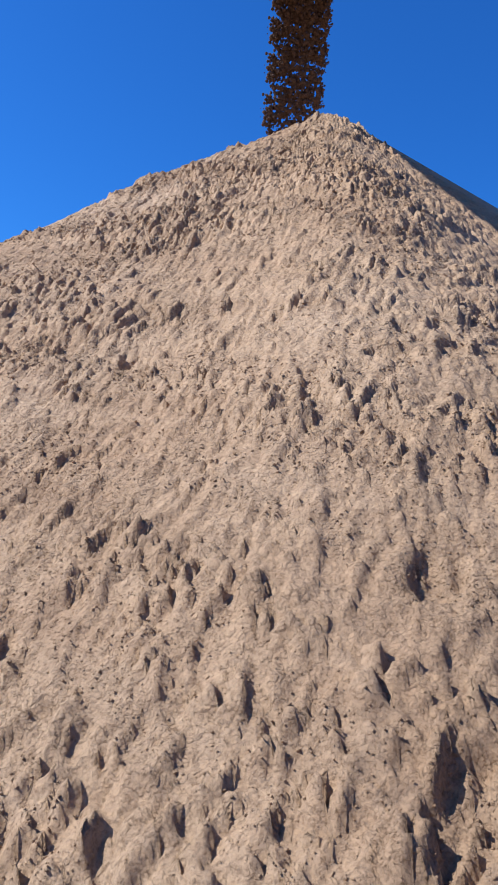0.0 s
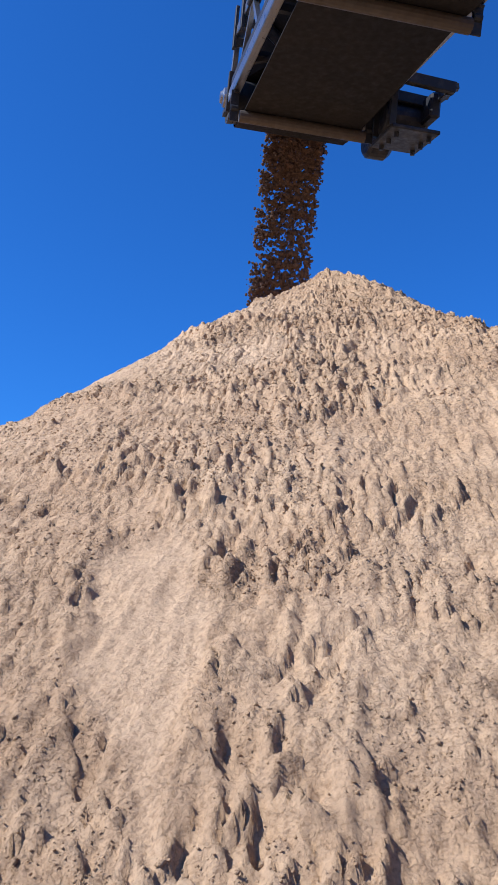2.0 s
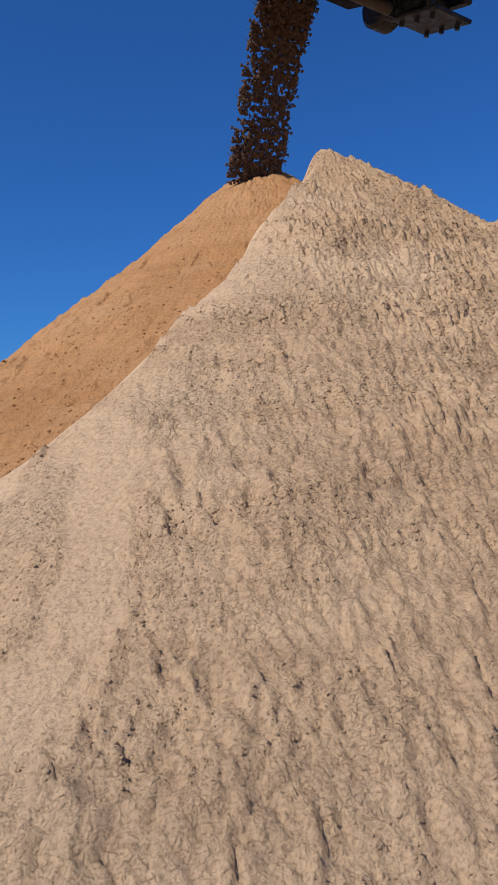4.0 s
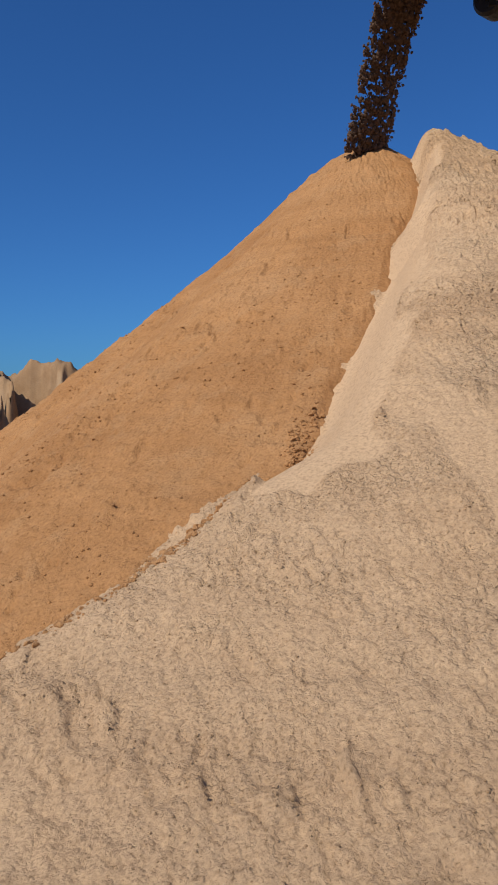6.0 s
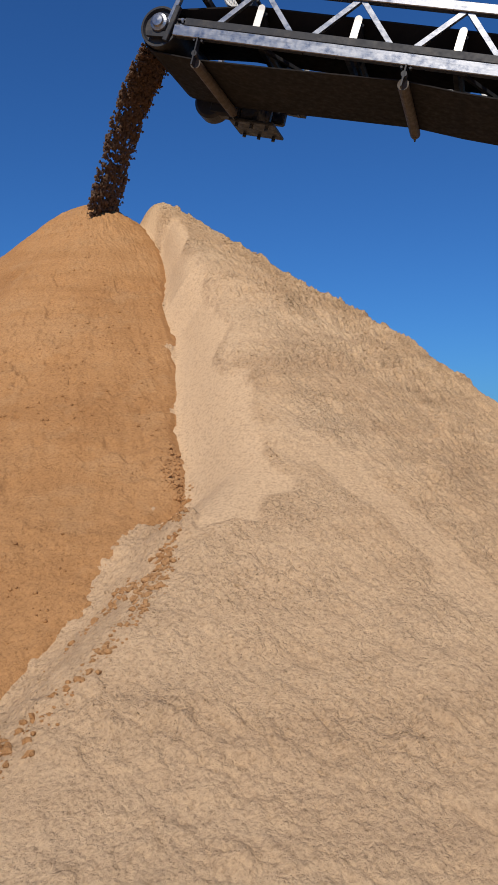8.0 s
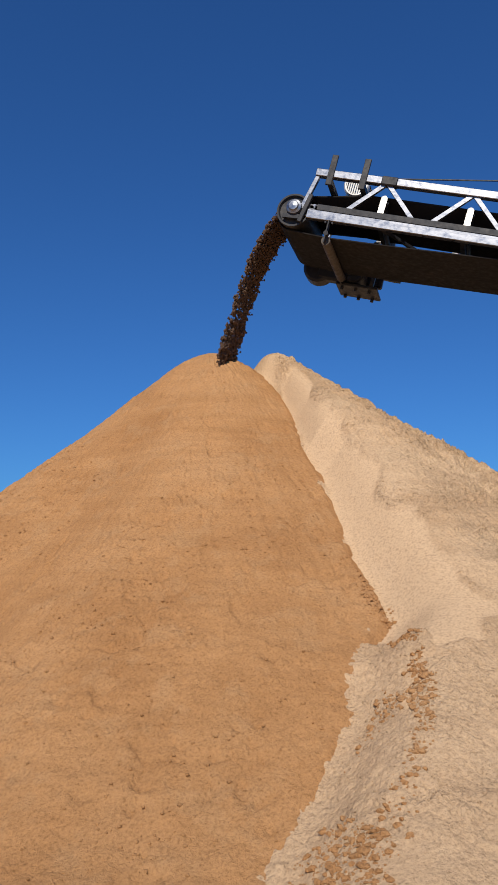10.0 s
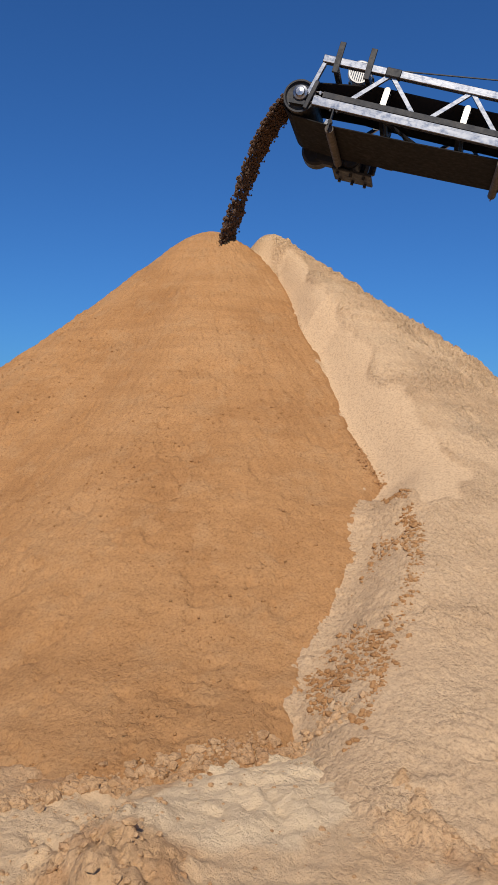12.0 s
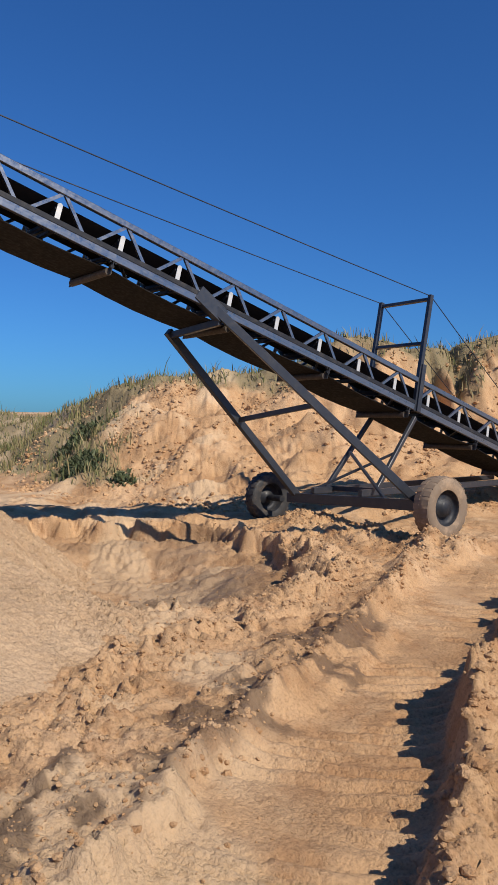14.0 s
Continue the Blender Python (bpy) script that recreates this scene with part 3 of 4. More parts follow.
def build_ground():
    xs = np.concatenate([-np.array(grown(900, 14.0, 0.2, 1.2))[::-1], np.arange(-13.9, -9.0, 0.14), np.arange(-8.95, -5.6, 0.04), np.arange(-5.6, 0.6, 0.02), np.arange(0.6, 7.5, 0.035), np.arange(7.5, 20, 0.09), np.array(grown(900, 20.0, 0.1, 1.09))])
    ys = np.concatenate([-np.array(grown(900, 10.0, 0.1, 1.14))[::-1], np.arange(-9.9, -5.5, 0.08), np.arange(-5.5, -2.5, 0.04), np.arange(-2.5, 2.7, 0.02), np.arange(2.7, 4.0, 0.04), np.array(grown(25.5, 4.0, 0.06, 1.05))[:-1], np.arange(25.5, 31.0, 0.13), np.array(grown(900, 31.0, 0.2, 1.14))])
    X, Y = np.meshgrid(xs, ys, indexing="xy")
    Z = ground_surface(X, Y)
    ob = sheet("ground", X, Y, Z, EARTH)
    jx, jy = X + 0.15 * fbm(X * 2, Y * 2, 3, 501), Y + 0.15 * fbm(X * 2, Y * 2, 3, 502)
    wet = step(0.40, 0.22, near_line(jx, jy, WET_RUT)[0]) * step(-0.15, 0.05, fbm(X * 2.1, Y * 2.1, 4, 503, 0.6) + 0.05)
    pool = np.maximum(np.exp(-(np.hypot((jx - 3.3) / 1.1, (jy + 0.5) / 0.35)) ** 2), np.exp(-(np.hypot((jx - 2.2) / 0.7, (jy + 0.9) / 0.25)) ** 2))
    wet = np.maximum(wet, step(0.35, 0.6, pool))
    wet = np.maximum(wet, inside(jx, jy, HOLLOW) * (0.30 + 0.35 * step(-0.1, 0.3, fbm(X * 1.1, Y * 1.1, 3, 507))))
    # dark soil of the northern cliff
    wet = np.maximum(wet, 0.5 * step(23, 25.5, Y))
    spill = np.maximum(step(1.15, 0.8, np.hypot((jx + 3.85) / 0.60, (jy - 2.25) / 0.42)), 0.6 * step(1.2, 0.7, np.hypot((jx + 4.9) / 0.8, (jy - 2.75) / 0.35)))
    spill = np.maximum(spill, 0.5 * step(0.1, 0.5, fbm(X * 0.8, Y * 0.8, 4, 505)) * step(-1.0, -0.5, Y))
    for name, values in (("wet", wet), ("spill", spill), ("green", green_share(X, Y))):
        ob.data.attributes.new(name, "FLOAT", "POINT").data.foreach_set("value", values.ravel().astype(np.float32))
    tagged(ob, "rutted sandy earth of a pit with steep banks", "ground", kind="structure")


# ---- crumbs, clods and stones ----
PHI = (1 + 5 ** 0.5) / 2
ICO = np.array([(-1, PHI, 0), (1, PHI, 0), (-1, -PHI, 0), (1, -PHI, 0), (0, -1, PHI), (0, 1, PHI), (0, -1, -PHI), (0, 1, -PHI),
                (PHI, 0, -1), (PHI, 0, 1), (-PHI, 0, -1), (-PHI, 0, 1)]) / 1.9
ICO_FACES = np.array([(0, 11, 5), (0, 5, 1), (0, 1, 7), (0, 7, 10), (0, 10, 11), (1, 5, 9), (5, 11, 4), (11, 10, 2), (10, 7, 6), (7, 1, 8),
                      (3, 9, 4), (3, 4, 2), (3, 2, 6), (3, 6, 8), (3, 8, 9), (4, 9, 5), (2, 4, 11), (6, 2, 10), (8, 6, 7), (9, 8, 1)])


OCT = np.array([(1, 0, 0), (-1, 0, 0), (0, 1, 0), (0, -1, 0), (0, 0, 1), (0, 0, -1)]) * 1.1
OCT_FACES = np.array([(0, 2, 4), (2, 1, 4), (1, 3, 4), (3, 0, 4), (2, 0, 5), (1, 2, 5), (3, 1, 5), (0, 3, 5)])


def lumps(rng, xyz, size, squash=0.75, fine=False):
    """Verts and faces of many uneven lumps."""
    n = len(xyz)
    shape, shape_faces = (OCT, OCT_FACES) if fine else (ICO, ICO_FACES)
    k = len(shape)
    q = rng.normal(size=(n, 4))
    q /= np.linalg.norm(q, axis=1, keepdims=True)
    w, i, j, l = q.T
    rot = np.stack([1 - 2 * (j * j + l * l), 2 * (i * j - l * w), 2 * (i * l + j * w), 2 * (i * j + l * w), 1 - 2 * (i * i + l * l), 2 * (j * l - i * w),
                    2 * (i * l - j * w), 2 * (j * l + i * w), 1 - 2 * (i * i + j * j)], -1).reshape(n, 3, 3)
    v = shape[None] * rng.uniform(0.78, 1.15, (n, k, 1)) * rng.uniform(0.7, 1.3, (n, 1, 3))
    v = np.einsum("nij,nvj->nvi", rot, v) * size[:, None, None]
    v[..., 2] *= squash
    return (v + xyz[:, None]).reshape(-1, 3), (shape_faces[None] + k * np.arange(n)[:, None, None]).reshape(-1, 3)


def mesh_of(name, verts, faces, mat, smooth=False):
    me = bpy.data.meshes.new(name)
    me.vertices.add(len(verts))
    me.vertices.foreach_set("co", np.ascontiguousarray(verts, dtype=np.float32).ravel())
    k = faces.shape[1]
    me.loops.add(faces.size)
    me.loops.foreach_set("vertex_index", faces.ravel().astype(np.int32))
    me.polygons.add(len(faces))
    me.polygons.foreach_set("loop_start", np.arange(0, faces.size, k, dtype=np.int32))
    me.polygons.foreach_set("use_smooth", np.full(len(faces), smooth))
    me.update(calc_edges=True)
    me.materials.append(mat)
    return me


def scatter(name, rng, x, y, surface, size, mat, label, category, sink=0.35, fine=False):
    xyz = np.stack([x, y, surface(x, y) + size * (0.35 - sink)], -1)
    ob = new(name, mesh_of(name, *lumps(rng, xyz, size, 0.75, fine), mat, fine))
    return tagged(ob, label, category, kind="stuff")


def build_crumbs():
    rng = np.random.default_rng(7)
    # on the pale heap, thick where it is rough
    n = 210000
    a, r = np.radians(207 + 113 * rng.random(n) ** 0.8), np.sqrt(rng.uniform(0.3 ** 2, 7.6 ** 2, n))
    x, y = PALE_TOP[0] + r * np.cos(a), PALE_TOP[1] + r * np.sin(a)
    z = pale_form(x, y)
    d, along, brown = seam(x, y)
    band = fbm((z + 0.10 * fbm(x * 0.8, y * 0.8, 3, 4)) * 5.5, a * 2.7, 3, 5) + 0.6 * fbm(x * 1.1, y * 1.1, 4, 6)
    smooth = fine_share(x, y) > 0.4
    keep = (rng.uniform(-0.4, 1.0, n) < band + 0.30 * (a > 4.5)) & ~smooth & ~(brown & (d > 0.05)) & (z > -0.9)
    x, y = x[keep], y[keep]
    fine = np.interp(r[keep], [3.0, 5.5, 7.0], [1.0, 0.62, 0.42])
    size = (0.004 + 0.008 * rng.random(len(x)) ** 2) * fine + 0.008 * (rng.random(len(x)) > 0.997)
    scatter("pale_crumb", rng, x, y, pale_surface, size, PALE, "small crumbs of pale sand lying on the heap", "sand crumbs", 0.62, True)
    # on the brown heap
    n = 30000
    a, r = np.radians(rng.uniform(150, 268, n)), np.sqrt(rng.uniform(0.2 ** 2, 6.9 ** 2, n))
    x, y = BROWN_TOP[0] + r * np.cos(a), BROWN_TOP[1] + r * np.sin(a)
    d, along, brown = seam(x, y)
    keep = brown & (rng.uniform(-0.5, 0.9, n) < fbm(x * 1.1, y * 1.1, 3, 16))
    x, y = x[keep], y[keep]
    scatter("brown_crumb", rng, x, y, brown_surface, 0.003 + 0.012 * rng.random(len(x)) ** 4, BROWN, "small crumbs of brown sand lying on the heap", "sand crumbs", 0.30, True)
    # brown clods rolled onto the pale strip at the foot of the seam
    n = 4200
    k = rng.uniform(0, 1, n) ** 0.8
    px = np.interp(k, [0, 0.2, 0.45, 0.7, 1], [-0.75, -1.0, -1.45, -2.25, -3.2])
    py = np.interp(k, [0, 0.2, 0.45, 0.7, 1], [4.35, 3.75, 3.25, 2.85, 2.5])
    wide = np.interp(k, [0, 0.2, 0.45, 1], [0.08, 0.22, 0.45, 0.50])
    t = rng.uniform(-1, 1, n)
    x, y = px + 0.55 * wide * t + rng.normal(0, 0.03, n), py + 0.75 * wide * t + rng.normal(0, 0.03, n)
    keep = rng.uniform(-0.25, 0.55, n) < fbm(x * 2.6, y * 2.6, 3, 26) + 0.35 * (np.abs(t) > 0.75)
    x, y = x[keep], y[keep]
    both = lambda u, v: np.maximum(np.maximum(pale_surface(u, v), brown_surface(u, v)), ground_surface(u, v))
    scatter("brown_clod", rng, x, y, both, 0.005 + 0.019 * rng.random(len(x)) ** 2.6, BROWN, "brown sand clods rolled down onto pale sand", "sand clods")
    # stones along the foot of the brown heap
    n = 900
    k = rng.uniform(0, 1, n)
    x = np.interp(k, [0, 0.33, 0.66, 1], [-5.5, -4.6, -3.84, -3.05]) + rng.normal(0, 0.05, n)
    y = np.interp(k, [0, 0.33, 0.66, 1], [3.14, 2.97, 2.74, 2.42]) + rng.normal(0, 0.05, n)
    scatter("foot_stone", rng, x, y, both, 0.008 + 0.034 * rng.random(n) ** 3, EARTH, "rounded clods and stones along the foot of the heap", "clods")
    # torn earth on the ground
    n = 90000
    x, y = rng.uniform(-7.5, 7.5, n), rng.uniform(-5.5, 3.6, n)
    berm = np.zeros(n)
    for pts, high, width in BERMS:
        berm = np.maximum(berm, np.exp(-(near_line(x, y, pts)[0] / (width * 1.3)) ** 2))
    edge = np.exp(-(near_line(x, y, HOLLOW)[0] / 0.3) ** 2)
    calm = step(0.62, 0.45, near_line(x, y, TRACK)[0])
    keep = (rng.random(n) < 0.08 + 0.85 * torn_share(x, y)) & (rng.random(n) > 0.9 * calm) & (pale_form(x, y) < ground_form(x, y) + 0.02) & (brown_form(x, y) < 0.02)
    x, y, berm = x[keep], y[keep], berm[keep]
    size = 0.004 + (0.012 + 0.020 * berm) * rng.random(len(x)) ** 2.6
    scatter("earth_clod", rng, x, y, ground_surface, size, EARTH, "torn clods of sandy earth beside the ruts", "earth clods")
    # lumps on the banks
    n = 45000
    x, y = rng.uniform(8.5, 19, n), rng.uniform(-11, 6, n)
    back = bank_back(x, y)
    keep = (back > -1.0) & (back < 7) & (rng.random(n) < 0.35 + 0.5 * fbm(x * 0.9, y * 0.9, 3, 36))
    x, y = x[keep], y[keep]
    scatter("bank_clod", rng, x, y, ground_surface, 0.012 + 0.075 * rng.random(len(x)) ** 4, EARTH, "crumbled earth lumps on the pit bank", "earth clods")


# ---- plants on the banks ----
def leafy(name, colours):
    m, nt, b = material(name)
    g = nt.nodes.new("ShaderNodeNewGeometry")
    c = ramp(nt, g.outputs["Random Per Island"], [(k / (len(colours) - 1), col) for k, col in enumerate(colours)])
    nt.links.new(c, b.inputs["Base Color"])
    b.inputs["Roughness"].default_value = 0.8
    return m


GRASS = leafy("dry_grass", [(0.22, 0.17, 0.08), (0.30, 0.24, 0.12), (0.14, 0.14, 0.05), (0.09, 0.11, 0.035), (0.26, 0.20, 0.10)])
LEAF = leafy("green_leaf", [(0.045, 0.065, 0.028), (0.07, 0.09, 0.038), (0.10, 0.11, 0.055)])


def blades(rng, x, y, z, high, wide, lean):
    n = len(x)
    a = rng.uniform(0, 2 * math.pi, n)
    dx, dy = np.cos(a) * wide, np.sin(a) * wide
    lx, ly = rng.normal(0, lean, n) * high, rng.normal(0, lean, n) * high
    v = np.stack([np.stack([x - dx, y - dy, z - 0.03], -1), np.stack([x + dx, y + dy, z - 0.03], -1),
                  np.stack([x + lx * 0.5 + dx * 0.8, y + ly * 0.5 + dy * 0.8, z + high * 0.6], -1), np.stack([x + lx * 0.5 - dx * 0.8, y + ly * 0.5 - dy * 0.8, z + high * 0.6], -1),
                  np.stack([x + lx * 1.2, y + ly * 1.2, z + high], -1)], 1).reshape(-1, 3)
    i = 5 * np.arange(n)[:, None]
    f = np.concatenate([i + np.array([[0, 1, 2]]), i + np.array([[0, 2, 3]]), i + np.array([[3, 2, 4]])])
    return v, f


def build_plants():
    rng = np.random.default_rng(19)
    n = 260000
    x, y = rng.uniform(10, 60, n), rng.uniform(-16, 26, n)
    g = green_share(x, y) * (0.25 + 0.75 * step(-0.2, 0.3, fbm(x * 0.9, y * 0.9, 3, 46)))
    keep = (rng.random(n) < g * step(45, 16, x)) & (bank_back(x, y) < 12)
    x, y = x[keep], y[keep]
    high = 0.10 + 0.28 * rng.random(len(x)) ** 1.6 + 0.35 * (rng.random(len(x)) > 0.985)
    ob = new("bank_grass", mesh_of("bank_grass", *blades(rng, x, y, ground_surface(x, y), high, 0.010 + 0.010 * rng.random(len(x)), 0.25), GRASS))
    tagged(ob, "dry straw and green grass on the pit banks", "grass", kind="stuff")
    # leafy shrubs
    for cx, cy, r, h, count in ((13.8, 3.2, 0.9, 0.35, 1500), (12.2, 1.9, 0.4, 0.3, 500), (16.5, 3.6, 1.3, 0.45, 2200), (41.1, 15.7, 0.7, 1.5, 420)):
        root = new("shrub")
        base = float(ground_surface(np.array([cx]), np.array([cy]))[0])
        root.location = (cx, cy, base)
        tagged(root, "low leafy green shrub on the pit bank", "shrub", "shrubs on the bank")
        bm = bmesh.new()
        for k in range(7):
            a = 2 * math.pi * k / 7 + rng.uniform(-0.3, 0.3)
            rod(bm, (0, 0, -0.05), (r * 0.6 * math.cos(a), r * 0.6 * math.sin(a), h * rng.uniform(0.5, 0.95)), 0.012, 5, 0.004)
        part("stem", bm, GRASS, root)
        u = rng.normal(size=(count, 3))
        u /= np.linalg.norm(u, axis=1, keepdims=True)
        u *= rng.uniform(0.35, 1, (count, 1)) * (0.75 + 0.4 * vnoise(u[:, :1] * 3, u[:, 1:2] * 3, 56))
        px, py, pz = u[:, 0] * r, u[:, 1] * r, np.abs(u[:, 2]) * h
        gz = ground_surface(cx + px, cy + py) - base
        v, f = blades(rng, px, py, gz * 0.9 + pz, 0.05 + 0.05 * rng.random(count), 0.022 + 0.014 * rng.random(count), 0.9)
        crown = new("crown", mesh_of("crown", v, f, LEAF))
        crown.parent = root


build_heaps()
build_ground()
build_crumbs()
build_plants()

# ---- conveyor ----
E_AX, N_AX, U_AX = Vector((0.5559, -0.7835, -0.2777)).normalized(), Vector((0.8156, 0.5787, 0.0)).normalized(), None
U_AX = E_AX.cross(N_AX)
FRAME = Matrix((E_AX, N_AX, U_AX)).transposed().to_4x4()
FRAME.translation = (0.352, 6.172, 5.779)
PITCH, WIDE, TAIL = 0.948, 1.22, 19.4


def build_conveyor():
    """In its own axes: x down the belt from the head, y across, z square to the belt."""
    root = new("belt_conveyor")
    root.matrix_world = FRAME
    tagged(root, "long grey-blue lattice belt conveyor on two wheels", "conveyor")
    up = (0, 0, 1)
    for w in (0.0, WIDE):
        bm = bmesh.new()
        beam(bm, (0.14, w, -0.055), (TAIL, w, -0.055), 0.07, 0.105, up, 0.006)
        part("lower_chord", bm, STEEL, root)
        bm = bmesh.new()
        beam(bm, (0.24, w, 0.036), (TAIL, w, 0.036), 0.06, 0.07, up, 0.004)
        part("belt_rail", bm, BLACK, root, "black angle rail that carries the idlers")
        bm = bmesh.new()
        beam(bm, (0.12, w, 0.445), (TAIL, w, 0.445), 0.08, 0.085, up, 0.006)
        part("upper_chord", bm, STEEL, root)
        bm = bmesh.new()
        beam(bm, (0.15, w, 0.40), (0.06, w, 0.0), 0.05, 0.05, up, 0.004)
        part("end_post", bm, STEEL, root)
        k = 1
        while k * PITCH + 0.5 < TAIL:
            s = k * PITCH
            bm = bmesh.new()
            beam(bm, (s - 0.42, w, 0.0), (s - 0.02, w, 0.41), 0.04, 0.045, up)
            part("lattice_bar", bm, STEEL, root)
            bm = bmesh.new()
            beam(bm, (s + 0.02, w, 0.41), (s + 0.42, w, 0.0), 0.04, 0.045, up)
            part("lattice_bar", bm, STEEL, root)
            k += 1
    # belt: troughed on top, flat and hanging below, round the head drum
    prof = [(0.10, 0.30), (0.34, 0.12), (0.88, 0.12), (1.12, 0.30)]
    flat = [(0.10, 0.175), (0.34, 0.170), (0.88, 0.170), (1.12, 0.175)]
    bm = bmesh.new()
    lines = [[[bm.verts.new((s, w, h + dz)) for w, h in p] for s, p in ((-0.03, flat), (0.8, prof), (TAIL - 0.3, prof))] for dz in (0.0, 0.014)]
    for dz_lines, flip in ((lines[0], False), (lines[1], True)):
        for a, b in zip(dz_lines, dz_lines[1:]):
            for q in range(3):
                f = (a[q], a[q + 1], b[q + 1], b[q])
                bm.faces.new(f[::-1] if flip else f)
    for q in (0, 3):
        for r in range(2):
            bm.faces.new((lines[0][r][q], lines[0][r + 1][q], lines[1][r + 1][q], lines[1][r][q]))
    part("carrying_belt", bm, RUBBER, root)
    bm = bmesh.new()
    prof = [(-0.03 - 0.205 * math.cos(math.radians(t)), -0.03 + 0.205 * math.sin(math.radians(t))) for t in range(88, -92, -12)]
    prof += [(0.42, -0.255), (1.2, -0.235), (2.45, -0.19)]
    s = 2.45
    while s < TAIL - 1.5:
        prof += [(s + 0.5, -0.225), (s + 1.03, -0.24), (s + 1.55, -0.225), (s + 2.06, -0.19)]
        s += 2.06
    rows = [[bm.verts.new((s, w, h + dz)) for s, h in prof] for w, dz in ((0.08, 0), (1.14, 0), (1.14, -0.012), (0.08, -0.012))]
    for a, b in zip(rows, rows[1:] + rows[:1]):
        for q in range(len(prof) - 1):
            bm.faces.new((a[q], a[q + 1], b[q + 1], b[q]))
    part("return_belt", bm, RUBBER, root, "dark rubber belt with dried sand on it")
    # head drum, its end plates and bearings
    bm = bmesh.new()
    rod(bm, (-0.03, 0.05, -0.03), (-0.03, 1.17, -0.03), 0.19, 40)
    drum = part("head_drum", bm, BLACK, root)
    bm = bmesh.new()
    lathe(bm, [(0.195, 0.0), (0.195, 0.05), (0.175, 0.05), (0.16, 0.02), (0.06, 0.015), (0.0, 0.015)], (-0.03, 0.045, -0.03), (0, -1, 0), 40)
    part("end_disc", bm, BLACK, drum, "black dished disc of the drum")
    for w, side in ((-0.02, -1), (WIDE + 0.02, 1)):
        bm = bmesh.new()
        lathe(bm, [(0.0, 0.075), (0.05, 0.07), (0.06, 0.05), (0.085, 0.04), (0.095, 0.0), (0.095, -0.03)], (-0.02, w, -0.01), (0, side, 0), 24)
        bearing = part("bearing", bm, STEEL, root)
        bm = bmesh.new()
        beam(bm, (0.075, w, -0.17), (0.14, w, 0.17), 0.05, 0.05, (0, 1, 0), 0.005)
        beam(bm, (-0.13, w, -0.12), (0.09, w, -0.11), 0.04, 0.05, up)
        part("bearing_plate", bm, BLACK, bearing)
        for v in (-0.075, 0.0, 0.055):
            bm = bmesh.new()
            rod(bm, (0.06, w - 0.02 * side, v), (0.36 if v else 0.22, w - 0.02 * side, v + 0.01), 0.011, 8)
            rod(bm, (0.19, w - 0.02 * side, v), (0.215, w - 0.02 * side, v), 0.022, 6)
            part("take_up_screw", bm, STEEL, bearing)
    # idlers
    idler = None
    k = 1
    while k * PITCH < TAIL - 0.5:
        s = k * PITCH
        if idler is None:
            bm = bmesh.new()
            beam(bm, (0, 0.02, 0.005), (0, WIDE - 0.02, 0.005), 0.05, 0.04, up)
            idler = part("idler", bm, BLACK, root)
            idler.location = (s, 0, 0)
            for w, lean in ((0.015, 0.03), (WIDE - 0.015, -0.03)):
                bm = bmesh.new()
                beam(bm, (0.0, w, 0.0), (0.0, w + lean, 0.27), 0.07, 0.012, (0, 1, 0))
                rod(bm, (0, w + lean - 0.008, 0.27), (0, w + lean + 0.008, 0.27), 0.036, 14)
                part("bracket", bm, ZINC, idler, "bright zinc-coated bracket")
                bm = bmesh.new()
                beam(bm, (0.0, w - 0.012, -0.05), (0.0, w - 0.006, 0.045), 0.05, 0.03, (0, 1, 0))
                rod(bm, (-0.03, w - 0.03, 0.035), (0.03, w - 0.03, 0.035), 0.012, 6)
                part("clamp", bm, BLACK, idler)
            for a, b in (((0, 0.09, 0.245), (0, 0.34, 0.06)), ((0, 0.37, 0.055), (0, 0.85, 0.055)), ((0, 0.88, 0.06), (0, 1.13, 0.245))):
                bm = bmesh.new()
                rod(bm, a, b, 0.05, 12)
                part("roller", bm, BLACK, idler)
        else:
            first = idler
            made = {}
            for o in (first, *first.children):
                c = o.copy()
                scene.collection.objects.link(c)
                made[o] = c
                c.parent = root if o is first else made[first]
            made[first].location = (s, 0, 0)
        k += 1
    # return rollers below the belt
    s = 0.42
    while s < TAIL - 1:
        z = -0.312 if s < 1 else -0.245
        bm = bmesh.new()
        rod(bm, (s, 0.04, z), (s, 1.19, z), 0.052, 14)
        roller = part("return_roller", bm, RUST, root, "return roller caked with brown dust")
        for w in (-0.01, WIDE + 0.01):
            bm = bmesh.new()
            beam(bm, (s, w, -0.10), (s, w, z - 0.05), 0.07, 0.014, (1, 0, 0))
            rod(bm, (s, w - 0.03, z + 0.06), (s, w + 0.03, z + 0.06), 0.028, 10)
            for q in (-0.04, 0.04):
                rod(bm, (s + q, w - 0.02, -0.125), (s + q, w + 0.02, -0.125), 0.012, 6)
            part("hanger", bm, BLACK, roller)
        s += 2.03 if s < 1 else 2.06
    # cross braces under the belt
    k = 1
    while k * PITCH * 2 + 1 < TAIL:
        s = k * PITCH * 2
        bm = bmesh.new()
        beam(bm, (s - 0.9, 0.03, -0.08), (s, WIDE - 0.03, -0.08), 0.04, 0.03, up)
        part("cross_brace", bm, BLACK, root)
        bm = bmesh.new()
        beam(bm, (s, 0.03, -0.085), (s, WIDE - 0.03, -0.085), 0.05, 0.05, up)
        part("cross_bar", bm, BLACK, root)
        k += 1
    # drive beside the head, on the far side
    bm = bmesh.new()
